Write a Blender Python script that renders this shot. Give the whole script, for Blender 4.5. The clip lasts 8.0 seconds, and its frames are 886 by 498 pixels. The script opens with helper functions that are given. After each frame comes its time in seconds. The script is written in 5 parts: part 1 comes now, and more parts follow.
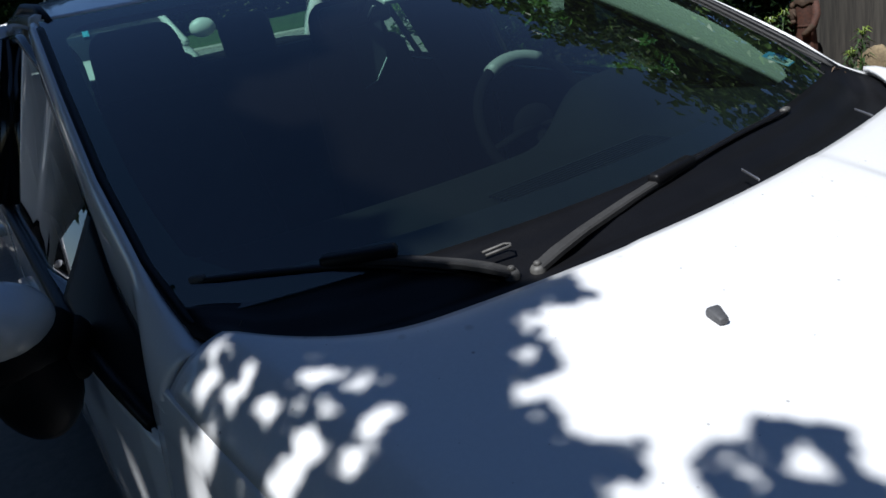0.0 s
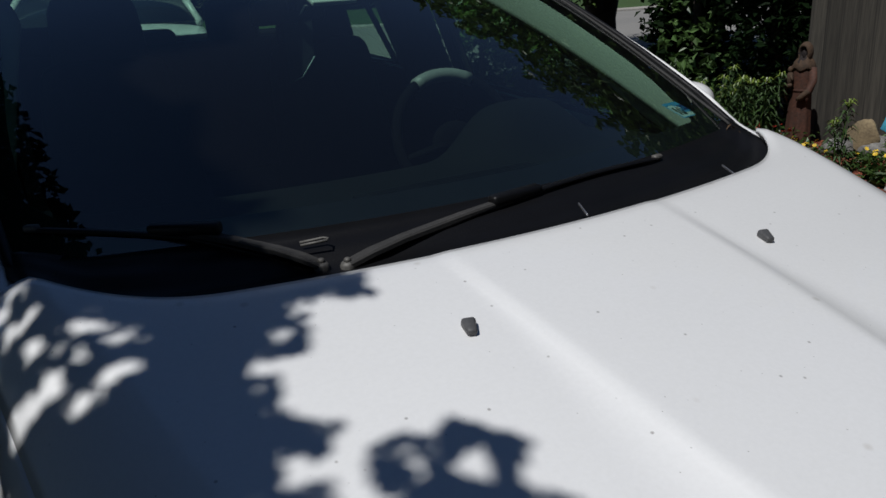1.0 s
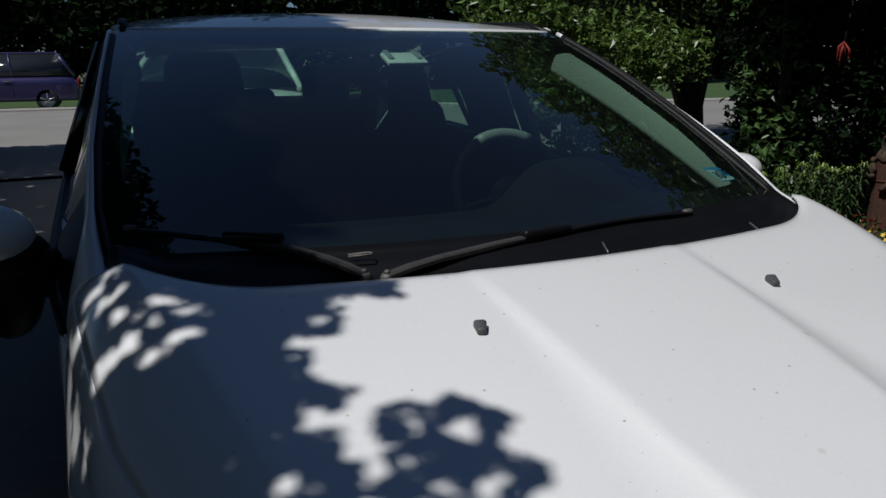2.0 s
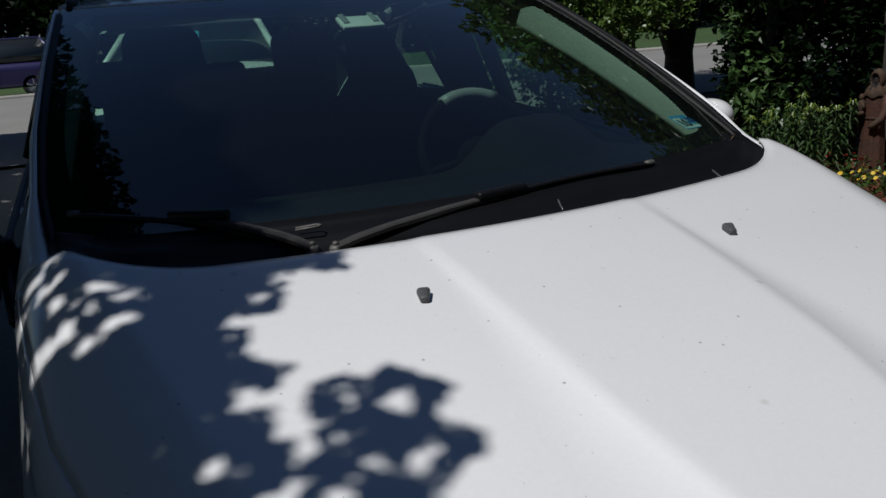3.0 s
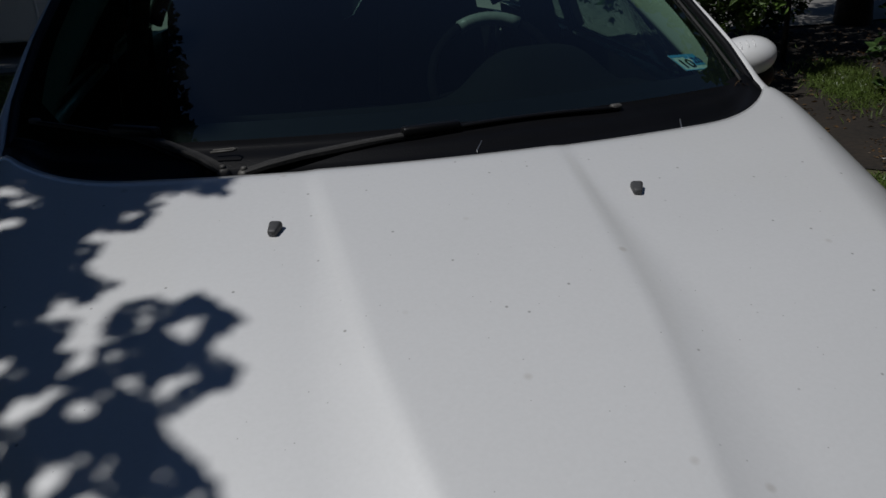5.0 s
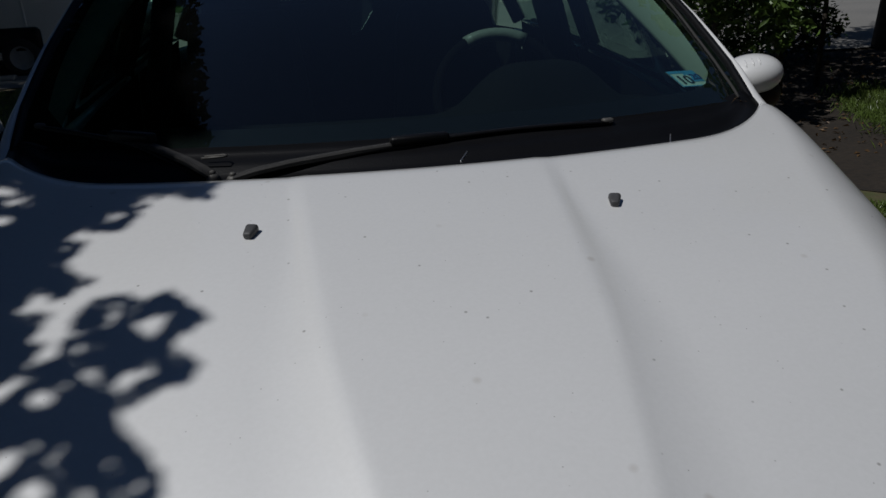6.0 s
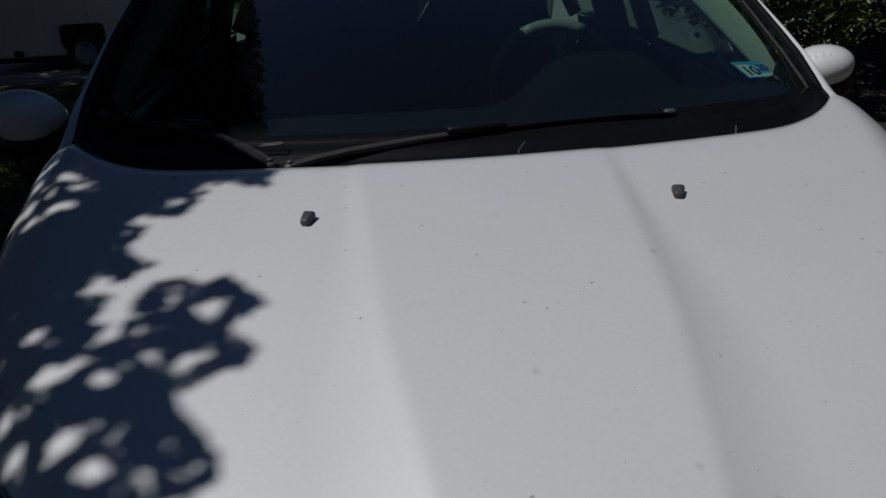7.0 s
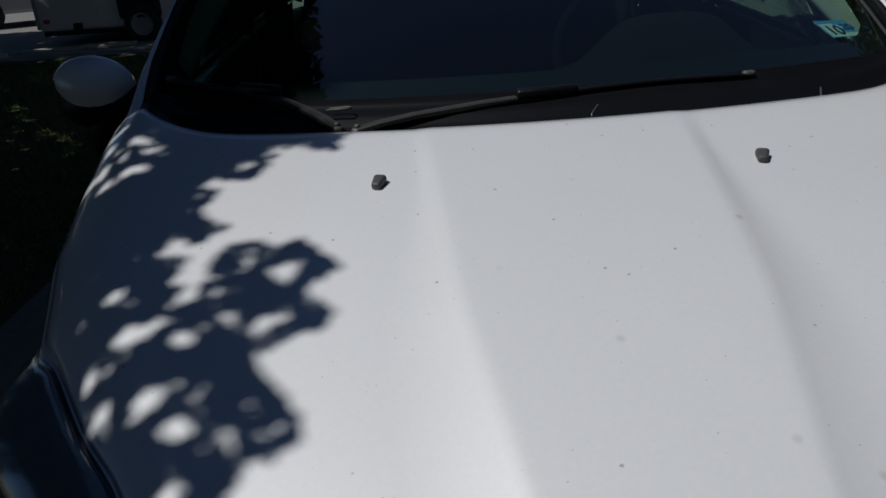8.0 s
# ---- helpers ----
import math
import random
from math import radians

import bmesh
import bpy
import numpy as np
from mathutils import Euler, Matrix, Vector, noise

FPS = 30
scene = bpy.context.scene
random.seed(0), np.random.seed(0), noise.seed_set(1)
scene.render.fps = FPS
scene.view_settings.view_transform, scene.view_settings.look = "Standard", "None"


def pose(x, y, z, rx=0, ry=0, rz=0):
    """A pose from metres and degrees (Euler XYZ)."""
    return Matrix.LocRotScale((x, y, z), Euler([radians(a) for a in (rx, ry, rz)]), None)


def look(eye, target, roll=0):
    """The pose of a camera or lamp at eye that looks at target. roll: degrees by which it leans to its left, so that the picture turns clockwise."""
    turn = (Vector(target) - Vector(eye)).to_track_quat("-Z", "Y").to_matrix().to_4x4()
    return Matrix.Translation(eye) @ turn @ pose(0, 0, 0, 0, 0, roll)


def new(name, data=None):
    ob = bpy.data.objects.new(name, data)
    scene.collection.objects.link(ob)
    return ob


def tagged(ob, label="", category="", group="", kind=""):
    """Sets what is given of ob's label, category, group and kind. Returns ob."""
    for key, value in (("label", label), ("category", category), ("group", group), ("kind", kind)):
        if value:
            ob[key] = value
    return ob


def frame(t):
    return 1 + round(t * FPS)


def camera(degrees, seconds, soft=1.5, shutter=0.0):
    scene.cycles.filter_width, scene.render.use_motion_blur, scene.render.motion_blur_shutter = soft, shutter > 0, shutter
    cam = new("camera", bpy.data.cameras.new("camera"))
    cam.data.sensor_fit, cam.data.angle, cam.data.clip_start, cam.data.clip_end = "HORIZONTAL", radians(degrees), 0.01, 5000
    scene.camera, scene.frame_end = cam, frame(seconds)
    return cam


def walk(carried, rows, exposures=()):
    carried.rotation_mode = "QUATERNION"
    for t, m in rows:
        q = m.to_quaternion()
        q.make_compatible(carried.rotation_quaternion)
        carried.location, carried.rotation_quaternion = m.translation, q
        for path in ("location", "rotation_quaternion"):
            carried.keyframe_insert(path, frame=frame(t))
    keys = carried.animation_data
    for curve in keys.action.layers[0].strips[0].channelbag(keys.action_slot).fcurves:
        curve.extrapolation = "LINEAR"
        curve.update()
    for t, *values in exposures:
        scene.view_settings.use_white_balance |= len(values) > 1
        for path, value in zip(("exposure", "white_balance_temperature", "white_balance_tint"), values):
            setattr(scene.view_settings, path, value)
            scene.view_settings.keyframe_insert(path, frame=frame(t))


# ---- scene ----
cam = camera(60.1, 8.0, shutter=0.12)
PATH = [
    (0, (-0.961, -0.55, 1.406), (-0.01, 1.063, 0.703), -11.1),
    (0.5, (-0.826, -0.657, 1.387), (0.044, 1.038, 0.776), -6.9),
    (1, (-0.749, -0.768, 1.371), (0.182, 0.873, 0.707), -3.1),
    (1.5, (-0.764, -0.903, 1.351), (0.09, 0.829, 0.832), 0.4),
    (1.7, (-0.771, -0.946, 1.337), (0.025, 0.832, 0.88), 0.4),
    (2.8, (-0.671, -0.976, 1.316), (0.1, 0.802, 0.821), -3.6),
    (3, (-0.661, -0.976, 1.319), (0.09, 0.792, 0.761), -4.2),
    (3.5, (-0.59, -0.991, 1.365), (0.241, 0.745, 0.822), -1.3),
    (4, (-0.445, -0.995, 1.343), (0.619, 0.6, 0.774), 2.2),
    (4.5, (-0.335, -0.98, 1.329), (0.362, 0.74, 0.585), 1.0),
    (5, (-0.235, -1.097, 1.331), (0.101, 0.728, 0.586), -3.0),
    (5.2, (-0.192, -1.127, 1.345), (0.078, 0.722, 0.631), -2.9),
    (6.3, (-0.145, -1.129, 1.299), (0.097, 0.731, 0.607), -2.5),
    (6.5, (-0.144, -1.128, 1.295), (0.069, 0.736, 0.603), -2.7),
    (7, (-0.159, -1.116, 1.298), (-0.032, 0.754, 0.602), -3.0),
    (7.5, (-0.2, -1.117, 1.313), (-0.184, 0.771, 0.651), -4.2),
    (8, (-0.196, -1.098, 1.284), (-0.197, 0.752, 0.525), -4.0),
]
walk(cam, [(t, look(eye, target, roll)) for t, eye, target, roll in PATH],
     [(t, stops, kelvin, 10) for t, stops, kelvin in ((0.0, 0.46, 5810), (0.5, -0.05, 6050), (1.0, -0.40, 6060), (1.5, -0.42, 6090), (3.0, -0.46, 6060), (4.0, -0.64, 6040), (4.5, -1.08, 6080), (5.0, -1.12, 6060), (6.5, -1.14, 6040), (7.0, -1.18, 6020), (7.5, -0.82, 6000), (8.0, -0.86, 5990))])

# ---- daylight: clear sky, high sun from the passenger side and a little from the front ----
SUN_EL, SUN_AZ = 60.0, 250.0  # elevation; azimuth in degrees clockwise from +y
world = bpy.data.worlds.new("sky")
scene.world = world
world.use_nodes = True
wt = world.node_tree
sky = wt.nodes.new("ShaderNodeTexSky")
sky.sky_type, sky.sun_disc = "NISHITA", False
sky.air_density, sky.dust_density, sky.ozone_density = 0.85, 0.2, 6.0
sky.sun_elevation, sky.sun_rotation = radians(SUN_EL), radians(SUN_AZ)
wt.links.new(sky.outputs[0], wt.nodes["Background"].inputs[0])
wt.nodes["Background"].inputs[1].default_value = 0.05
TO_SUN = Vector((math.cos(radians(SUN_EL)) * math.sin(radians(SUN_AZ)), math.cos(radians(SUN_EL)) * math.cos(radians(SUN_AZ)), math.sin(radians(SUN_EL))))
sun = new("sun", bpy.data.lights.new("sun", "SUN"))
sun.data.energy, sun.data.angle, sun.data.color = 5.0, radians(0.53), (1.0, 0.955, 0.89)
sun.matrix_basis = look(TO_SUN * 40, (0, 0, 0))


# ---- materials ----
def material(name, color, rough=0.5, metal=0.0, vary=0.15, scale=8.0, fine=60.0, bump=0.0, coat=0.0, spec=0.5, second=None, island=0.0, obj=0.0, stretch=None):
    """A surface with two scales of colour variation, and fine relief."""
    m = bpy.data.materials.new(name)
    m.use_nodes = True
    t = m.node_tree
    b = t.nodes["Principled BSDF"]
    b.inputs["Roughness"].default_value, b.inputs["Metallic"].default_value = rough, metal
    b.inputs["Coat Weight"].default_value, b.inputs["Coat Roughness"].default_value = coat, 0.04
    b.inputs["Specular IOR Level"].default_value = spec
    pos = t.nodes.new("ShaderNodeTexCoord")
    n1, n2 = t.nodes.new("ShaderNodeTexNoise"), t.nodes.new("ShaderNodeTexNoise")
    n1.inputs["Scale"].default_value, n2.inputs["Scale"].default_value = scale, fine
    n1.inputs["Detail"].default_value, n2.inputs["Detail"].default_value = 4, 3
    way = pos.outputs["Object"]
    if stretch:
        turn = t.nodes.new("ShaderNodeMapping")
        turn.inputs["Scale"].default_value = stretch
        t.links.new(way, turn.inputs["Vector"])
        way = turn.outputs[0]
    for n in (n1, n2):
        t.links.new(way, n.inputs["Vector"])
    mix = t.nodes.new("ShaderNodeMix")
    mix.data_type = "RGBA"
    second = second or tuple(c * (1 - vary) for c in color)
    mix.inputs[6].default_value, mix.inputs[7].default_value = (*color, 1), (*second, 1)
    add = t.nodes.new("ShaderNodeMath")
    add.operation = "MULTIPLY_ADD"
    add.inputs[1].default_value, add.inputs[2].default_value = 0.5, 0.0
    t.links.new(n2.outputs[0], add.inputs[0])
    sm = t.nodes.new("ShaderNodeMath")
    sm.operation = "MULTIPLY_ADD"
    sm.inputs[1].default_value = 0.5
    t.links.new(n1.outputs[0], sm.inputs[0])
    t.links.new(add.outputs[0], sm.inputs[2])
    ramp = t.nodes.new("ShaderNodeMapRange")
    ramp.inputs[1].default_value, ramp.inputs[2].default_value = 0.32, 0.68
    t.links.new(sm.outputs[0], ramp.inputs[0])
    t.links.new(ramp.outputs[0], mix.inputs[0])
    out = mix.outputs[2]
    for weight, kind in ((island, "ShaderNodeNewGeometry"), (obj, "ShaderNodeObjectInfo")):
        if weight:
            info = t.nodes.new(kind)
            hsv = t.nodes.new("ShaderNodeHueSaturation")
            val = t.nodes.new("ShaderNodeMapRange")
            val.inputs[3].default_value, val.inputs[4].default_value = 1 - weight, 1 + weight
            t.links.new(info.outputs["Random Per Island" if kind == "ShaderNodeNewGeometry" else "Random"], val.inputs[0])
            t.links.new(val.outputs[0], hsv.inputs["Value"])
            t.links.new(out, hsv.inputs["Color"])
            out = hsv.outputs[0]
    t.links.new(out, b.inputs["Base Color"])
    if bump:
        bp = t.nodes.new("ShaderNodeBump")
        bp.inputs["Strength"].default_value, bp.inputs["Distance"].default_value = 1.0, bump
        t.links.new(n2.outputs[0], bp.inputs["Height"])
        t.links.new(bp.outputs[0], b.inputs["Normal"])
    return m


def dusty(m, scale=44.0, small=0.095):
    """Adds sparse dirt specks and faint smears to a paint."""
    t = m.node_tree
    b = t.nodes["Principled BSDF"]
    pos = t.nodes.new("ShaderNodeTexCoord")
    base = b.inputs["Base Color"].links[0].from_socket
    for size, limit, keep, tint, amount in ((scale, small, 0.86, (0.14, 0.12, 0.10), 0.60), (scale * 2.3, 0.10, 0.93, (0.16, 0.14, 0.12), 0.5), (scale * 0.35, 0.09, 0.80, (0.42, 0.38, 0.32), 0.35)):
        vor = t.nodes.new("ShaderNodeTexVoronoi")
        vor.inputs["Scale"].default_value = size
        t.links.new(pos.outputs["Object"], vor.inputs["Vector"])
        near, rare, both, mix = (t.nodes.new("ShaderNode" + k) for k in ("MapRange", "Math", "Math", "Mix"))
        near.inputs[1].default_value, near.inputs[2].default_value, near.inputs[3].default_value, near.inputs[4].default_value = limit * 0.5, limit * 1.3, amount, 0.0
        t.links.new(vor.outputs["Distance"], near.inputs[0])
        rare.operation, rare.inputs[1].default_value = "GREATER_THAN", keep
        sep = t.nodes.new("ShaderNodeSeparateColor")
        t.links.new(vor.outputs["Color"], sep.inputs[0])
        t.links.new(sep.outputs[0], rare.inputs[0])
        both.operation = "MULTIPLY"
        t.links.new(near.outputs[0], both.inputs[0])
        t.links.new(rare.outputs[0], both.inputs[1])
        mix.data_type = "RGBA"
        mix.inputs[7].default_value = (*tint, 1)
        t.links.new(both.outputs[0], mix.inputs[0])
        t.links.new(base, mix.inputs[6])
        base = mix.outputs[2]
    t.links.new(base, b.inputs["Base Color"])
    return m


def leaf_material(name, color, second, island=0.35, shine=0.22):
    """Thin leaves: some gloss, and light that shines through."""
    m = material(name, color, rough=0.38, second=second, scale=3.0, fine=30.0, island=island)
    t = m.node_tree
    b = t.nodes["Principled BSDF"]
    tr = t.nodes.new("ShaderNodeBsdfTranslucent")
    mx = t.nodes.new("ShaderNodeMixShader")
    mx.inputs[0].default_value = shine
    t.links.new(b.inputs["Base Color"].links[0].from_socket, tr.inputs[0])
    t.links.new(b.outputs[0], mx.inputs[1])
    t.links.new(tr.outputs[0], mx.inputs[2])
    t.links.new(mx.outputs[0], t.nodes["Material Output"].inputs[0])
    return m


def glass_material(name, tint, rough=0.0, dust=0.0):
    """A thin pane: clear and tinted, with the reflection of glass and a pale film of haze."""
    m = bpy.data.materials.new(name)
    m.use_nodes = True
    t = m.node_tree
    t.nodes.remove(t.nodes["Principled BSDF"])
    clear, gloss, mx, fr = (t.nodes.new("ShaderNode" + k) for k in ("BsdfTransparent", "BsdfGlossy", "MixShader", "LayerWeight"))
    clear.inputs[0].default_value = (*tint, 1)
    gloss.inputs["Roughness"].default_value = rough
    gloss.inputs[0].default_value = (1, 1, 1, 1)
    fr.inputs[0].default_value = 0.5
    # Schlick's reflectance, doubled for the two faces of the pane
    power, both = t.nodes.new("ShaderNodeMath"), t.nodes.new("ShaderNodeMath")
    power.operation, power.inputs[1].default_value = "POWER", 5.0
    both.operation, both.use_clamp = "MULTIPLY_ADD", True
    both.inputs[1].default_value, both.inputs[2].default_value = 2.05, 0.088
    t.links.new(fr.outputs["Facing"], power.inputs[0])
    t.links.new(power.outputs[0], both.inputs[0])
    t.links.new(both.outputs[0], mx.inputs[0])
    t.links.new(clear.outputs[0], mx.inputs[1])
    t.links.new(gloss.outputs[0], mx.inputs[2])
    # even pale film: haze put into the pane to lift its darks
    film, veil = t.nodes.new("ShaderNodeBsdfDiffuse"), t.nodes.new("ShaderNodeMixShader")
    film.inputs[0].default_value = (0.62, 0.66, 0.68, 1)
    veil.inputs[0].default_value = dust
    t.links.new(mx.outputs[0], veil.inputs[1])
    t.links.new(film.outputs[0], veil.inputs[2])
    t.links.new(veil.outputs[0], t.nodes["Material Output"].inputs[0])
    return m


paint_white = material("white_paint", (0.80, 0.80, 0.79), rough=0.4, coat=1.0, vary=0.05, scale=3.0, fine=240.0)
hood_paint = dusty(material("dusty_white_paint", (0.80, 0.80, 0.795), rough=0.56, metal=0.18, spec=0.6, coat=0.9, second=(0.755, 0.755, 0.748), scale=2.5, fine=160.0))
paint_white_far = material("white_paint_dull", (0.74, 0.75, 0.74), rough=0.35, coat=0.5, vary=0.06, scale=2.0)
# purple darkened to hold the shade the minivan stands in
paint_purple = material("purple_paint", (0.022, 0.018, 0.075), rough=0.3, coat=0.8, vary=0.1, scale=2.0)
paint_grey = material("silver_paint", (0.42, 0.42, 0.44), rough=0.35, coat=0.5, vary=0.1, scale=2.0)
black_plastic = material("black_plastic", (0.006, 0.006, 0.007), rough=0.42, spec=0.22, vary=0.4, scale=10.0, fine=300.0, bump=0.0004)
black_gloss = material("black_gloss", (0.012, 0.012, 0.014), rough=0.12, vary=0.3, scale=6.0)
worn_plastic = material("worn_plastic", (0.040, 0.039, 0.038), rough=0.7, spec=0.3, vary=0.35, scale=30.0, fine=200.0, bump=0.0003)
nozzle_grey = material("nozzle_plastic", (0.075, 0.075, 0.078), rough=0.55, vary=0.4, scale=60.0, fine=300.0)
worn_metal = material("worn_metal", (0.13, 0.125, 0.115), rough=0.6, metal=0.3, vary=0.5, scale=60.0, fine=200.0)
placard_grey = material("smoky_plastic", (0.022, 0.027, 0.032), rough=0.3, vary=0.2, scale=20.0)
rubber = material("rubber", (0.018, 0.018, 0.018), rough=0.75, vary=0.3, scale=20.0)
frit = material("black_frit", (0.008, 0.008, 0.010), rough=0.25, vary=0.3, scale=20.0)
trim_beige = material("pale_trim", (0.31, 0.335, 0.30), rough=0.6, vary=0.06, scale=9.0, fine=200.0, bump=0.0003)
cloth_dark = material("dark_cloth", (0.022, 0.023, 0.028), rough=0.9, vary=0.3, scale=14.0, fine=260.0, bump=0.0008)
dash_dark = material("dark_dashboard", (0.0055, 0.006, 0.0065), rough=0.85, spec=0.06, vary=0.25, scale=10.0, fine=300.0, bump=0.0006)
wheel_grey = material("steering_vinyl", (0.003, 0.003, 0.0035), rough=0.9, spec=0.03, vary=0.2, scale=12.0, fine=220.0, bump=0.0004)
grip_grey = material("grey_grip", (0.20, 0.21, 0.21), rough=0.5, vary=0.3, scale=30.0, fine=240.0, bump=0.0006)
weathered = material("weathered_statue", (0.070, 0.038, 0.018), rough=0.85, second=(0.030, 0.019, 0.012), scale=14.0, fine=70.0, bump=0.003)
rim_dull = material("painted_rim", (0.30, 0.30, 0.31), rough=0.5, vary=0.3, scale=20.0)
chrome = material("chrome", (0.75, 0.75, 0.76), rough=0.12, metal=1.0, vary=0.05)
alloy = material("alloy", (0.5, 0.5, 0.52), rough=0.35, metal=0.9, vary=0.1)
white_plastic = material("white_plastic", (0.52, 0.57, 0.53), rough=0.45, vary=0.05)
sticker_blue = material("sticker_blue", (0.06, 0.26, 0.50), rough=0.5, vary=0.15, scale=60.0)
sticker_pale = material("sticker_pale", (0.42, 0.52, 0.54), rough=0.5, vary=0.1, scale=60.0)
tag_grey = material("tag_grey", (0.20, 0.22, 0.21), rough=0.5, vary=0.1)
sticker_navy = material("sticker_navy", (0.01, 0.03, 0.14), rough=0.5, vary=0.1)
ink = material("ink", (0.01, 0.012, 0.02), rough=0.6)
lens_clear = glass_material("headlight_lens", (0.70, 0.74, 0.78), 0.06, dust=0.14)
windshield_glass = glass_material("windshield_glass", (0.42, 0.68, 0.54), dust=0.003)
side_glass = glass_material("side_glass", (0.74, 0.84, 0.79))
mirror_glass = material("mirror_glass", (0.8, 0.82, 0.84), rough=0.02, metal=1.0, vary=0.0)
fence_wood = material("grey_fence_wood", (0.070, 0.063, 0.050), rough=0.85, second=(0.016, 0.0145, 0.012), scale=14.0, fine=110.0, bump=0.0012, obj=0.22, stretch=(1, 1, 0.04))
stone_grey = material("grey_stone", (0.20, 0.192, 0.178), rough=0.9, second=(0.065, 0.062, 0.058), scale=13.0, fine=70.0, bump=0.0025, obj=0.15)
tan_stone = material("tan_stone", (0.26, 0.20, 0.11), rough=0.9, second=(0.12, 0.09, 0.055), scale=9.0, fine=70.0, bump=0.004)
dark_stone_face_shade = material("dark_stone_face_shade", (0.018, 0.011, 0.010), rough=0.9, second=(0.009, 0.006, 0.006), scale=9.0, fine=70.0, bump=0.004)
stone_white = material("white_stone", (0.70, 0.69, 0.66), rough=0.85, second=(0.5, 0.48, 0.45), scale=12.0, bump=0.003)
mulch_red = material("red_mulch", (0.30, 0.080, 0.038), rough=0.95, second=(0.12, 0.033, 0.019), scale=14.0, fine=90.0, bump=0.01, island=0.4)
terracotta = material("brown_statue", (0.080, 0.027, 0.013), rough=0.8, second=(0.030, 0.014, 0.009), scale=9.0, fine=60.0, bump=0.003)
pot_black = material("black_pot", (0.014, 0.014, 0.014), rough=0.7, spec=0.2, vary=0.3, scale=20.0)
iron = material("black_iron", (0.02, 0.02, 0.02), rough=0.5, metal=0.4, vary=0.3)
petal_pink = material("pink_petal", (0.62, 0.09, 0.16), rough=0.6, second=(0.5, 0.05, 0.2), scale=30.0, island=0.3)
petal_yellow = material("yellow_petal", (0.75, 0.5, 0.03), rough=0.6, vary=0.2, scale=30.0, island=0.2)
petal_red = material("red_petal", (0.55, 0.04, 0.02), rough=0.6, vary=0.3, scale=30.0, island=0.2)
string_red = material("red_string", (0.30, 0.030, 0.018), rough=0.6, vary=0.4, scale=40.0, island=0.2)
petal_white = material("white_petal", (0.75, 0.75, 0.72), rough=0.6, vary=0.1, scale=30.0)
blue_glaze = material("blue_ornament", (0.10, 0.45, 0.65), rough=0.3, vary=0.2, scale=20.0)
bark = material("bark", (0.075, 0.06, 0.045), rough=0.95, second=(0.03, 0.025, 0.02), scale=8.0, fine=40.0, bump=0.01)
leaf_green = leaf_material("green_leaf", (0.060, 0.105, 0.022), (0.028, 0.060, 0.014))
leaf_green.node_tree.nodes["Principled BSDF"].inputs["Specular IOR Level"].default_value = 0.25
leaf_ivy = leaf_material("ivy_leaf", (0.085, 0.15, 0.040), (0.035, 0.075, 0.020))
leaf_lily = leaf_material("lily_leaf", (0.050, 0.092, 0.024), (0.024, 0.048, 0.013))
leaf_tip = leaf_material("pale_shoot", (0.17, 0.23, 0.035), (0.10, 0.15, 0.022))
# near-black leaf colour: the deep shade inside foliage is put into it
leaf_shaded = leaf_material("shaded_leaf", (0.012, 0.025, 0.008), (0.005, 0.012, 0.005))
leaf_shaded.node_tree.nodes["Principled BSDF"].inputs["Specular IOR Level"].default_value = 0.05
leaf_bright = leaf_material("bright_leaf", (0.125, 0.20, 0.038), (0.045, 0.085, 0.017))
dry_leaf = leaf_material("dry_leaf", (0.20, 0.12, 0.055), (0.09, 0.055, 0.028))
asphalt = material("asphalt", (0.23, 0.22, 0.20), rough=0.95, second=(0.16, 0.155, 0.145), scale=0.6, fine=25.0, bump=0.004)
concrete = material("concrete", (0.42, 0.40, 0.36), rough=0.95, second=(0.3, 0.28, 0.25), scale=1.5, fine=30.0, bump=0.003)
turf = material("turf", (0.060, 0.074, 0.022), rough=1.0, second=(0.095, 0.068, 0.040), scale=0.9, fine=18.0, bump=0.02)
far_grass = material("far_lawn", (0.040, 0.085, 0.014), rough=1.0, second=(0.028, 0.050, 0.012), scale=0.5, fine=14.0, bump=0.02)
grass_blade = leaf_material("grass_blade", (0.13, 0.20, 0.040), (0.09, 0.115, 0.03))
# soil colour darkened to hold the shade under the shrubs
soil = material("soil", (0.034, 0.025, 0.017), rough=1.0, second=(0.012, 0.010, 0.008), scale=2.0, fine=30.0, bump=0.015)
dark_window = material("dark_window", (0.02, 0.025, 0.03), rough=0.08, vary=0.1)
red_lens = material("red_lens", (0.45, 0.02, 0.015), rough=0.2, vary=0.1)


# ---- building helpers ----
def wpos(o):
    p = Vector()
    while o:
        p = p + o.location
        o = o.parent
    return p


def thing(name, base, label, category, group="", kind=""):
    """The top of a thing: an empty at its base."""
    ob = new(name)
    ob.location = base
    ob.empty_display_size = 0.1
    return tagged(ob, label, category, group, kind)


def part(name, bm, mat, parent, label="", smooth=True):
    """Links a bmesh in world metres as one mesh under a thing or a part."""
    if parent:
        bmesh.ops.translate(bm, verts=bm.verts, vec=-wpos(parent))
    me = bpy.data.meshes.new(name)
    bm.to_mesh(me)
    bm.free()
    for p in me.polygons:
        p.use_smooth = smooth
    for m in (mat if isinstance(mat, (list, tuple)) else [mat]):
        me.materials.append(m)
    ob = new(name, me)
    ob.parent = parent
    if label:
        ob["label"] = label
    return ob


def data_part(name, verts, faces, mat, parent=None, smooth=False, kind=""):
    """Links many small pieces, given as arrays of corners and faces, as one mesh."""
    me = bpy.data.meshes.new(name)
    off = np.array(wpos(parent)) if parent else np.zeros(3)
    me.from_pydata((np.asarray(verts) - off).tolist(), [], np.asarray(faces).tolist())
    me.materials.append(mat)
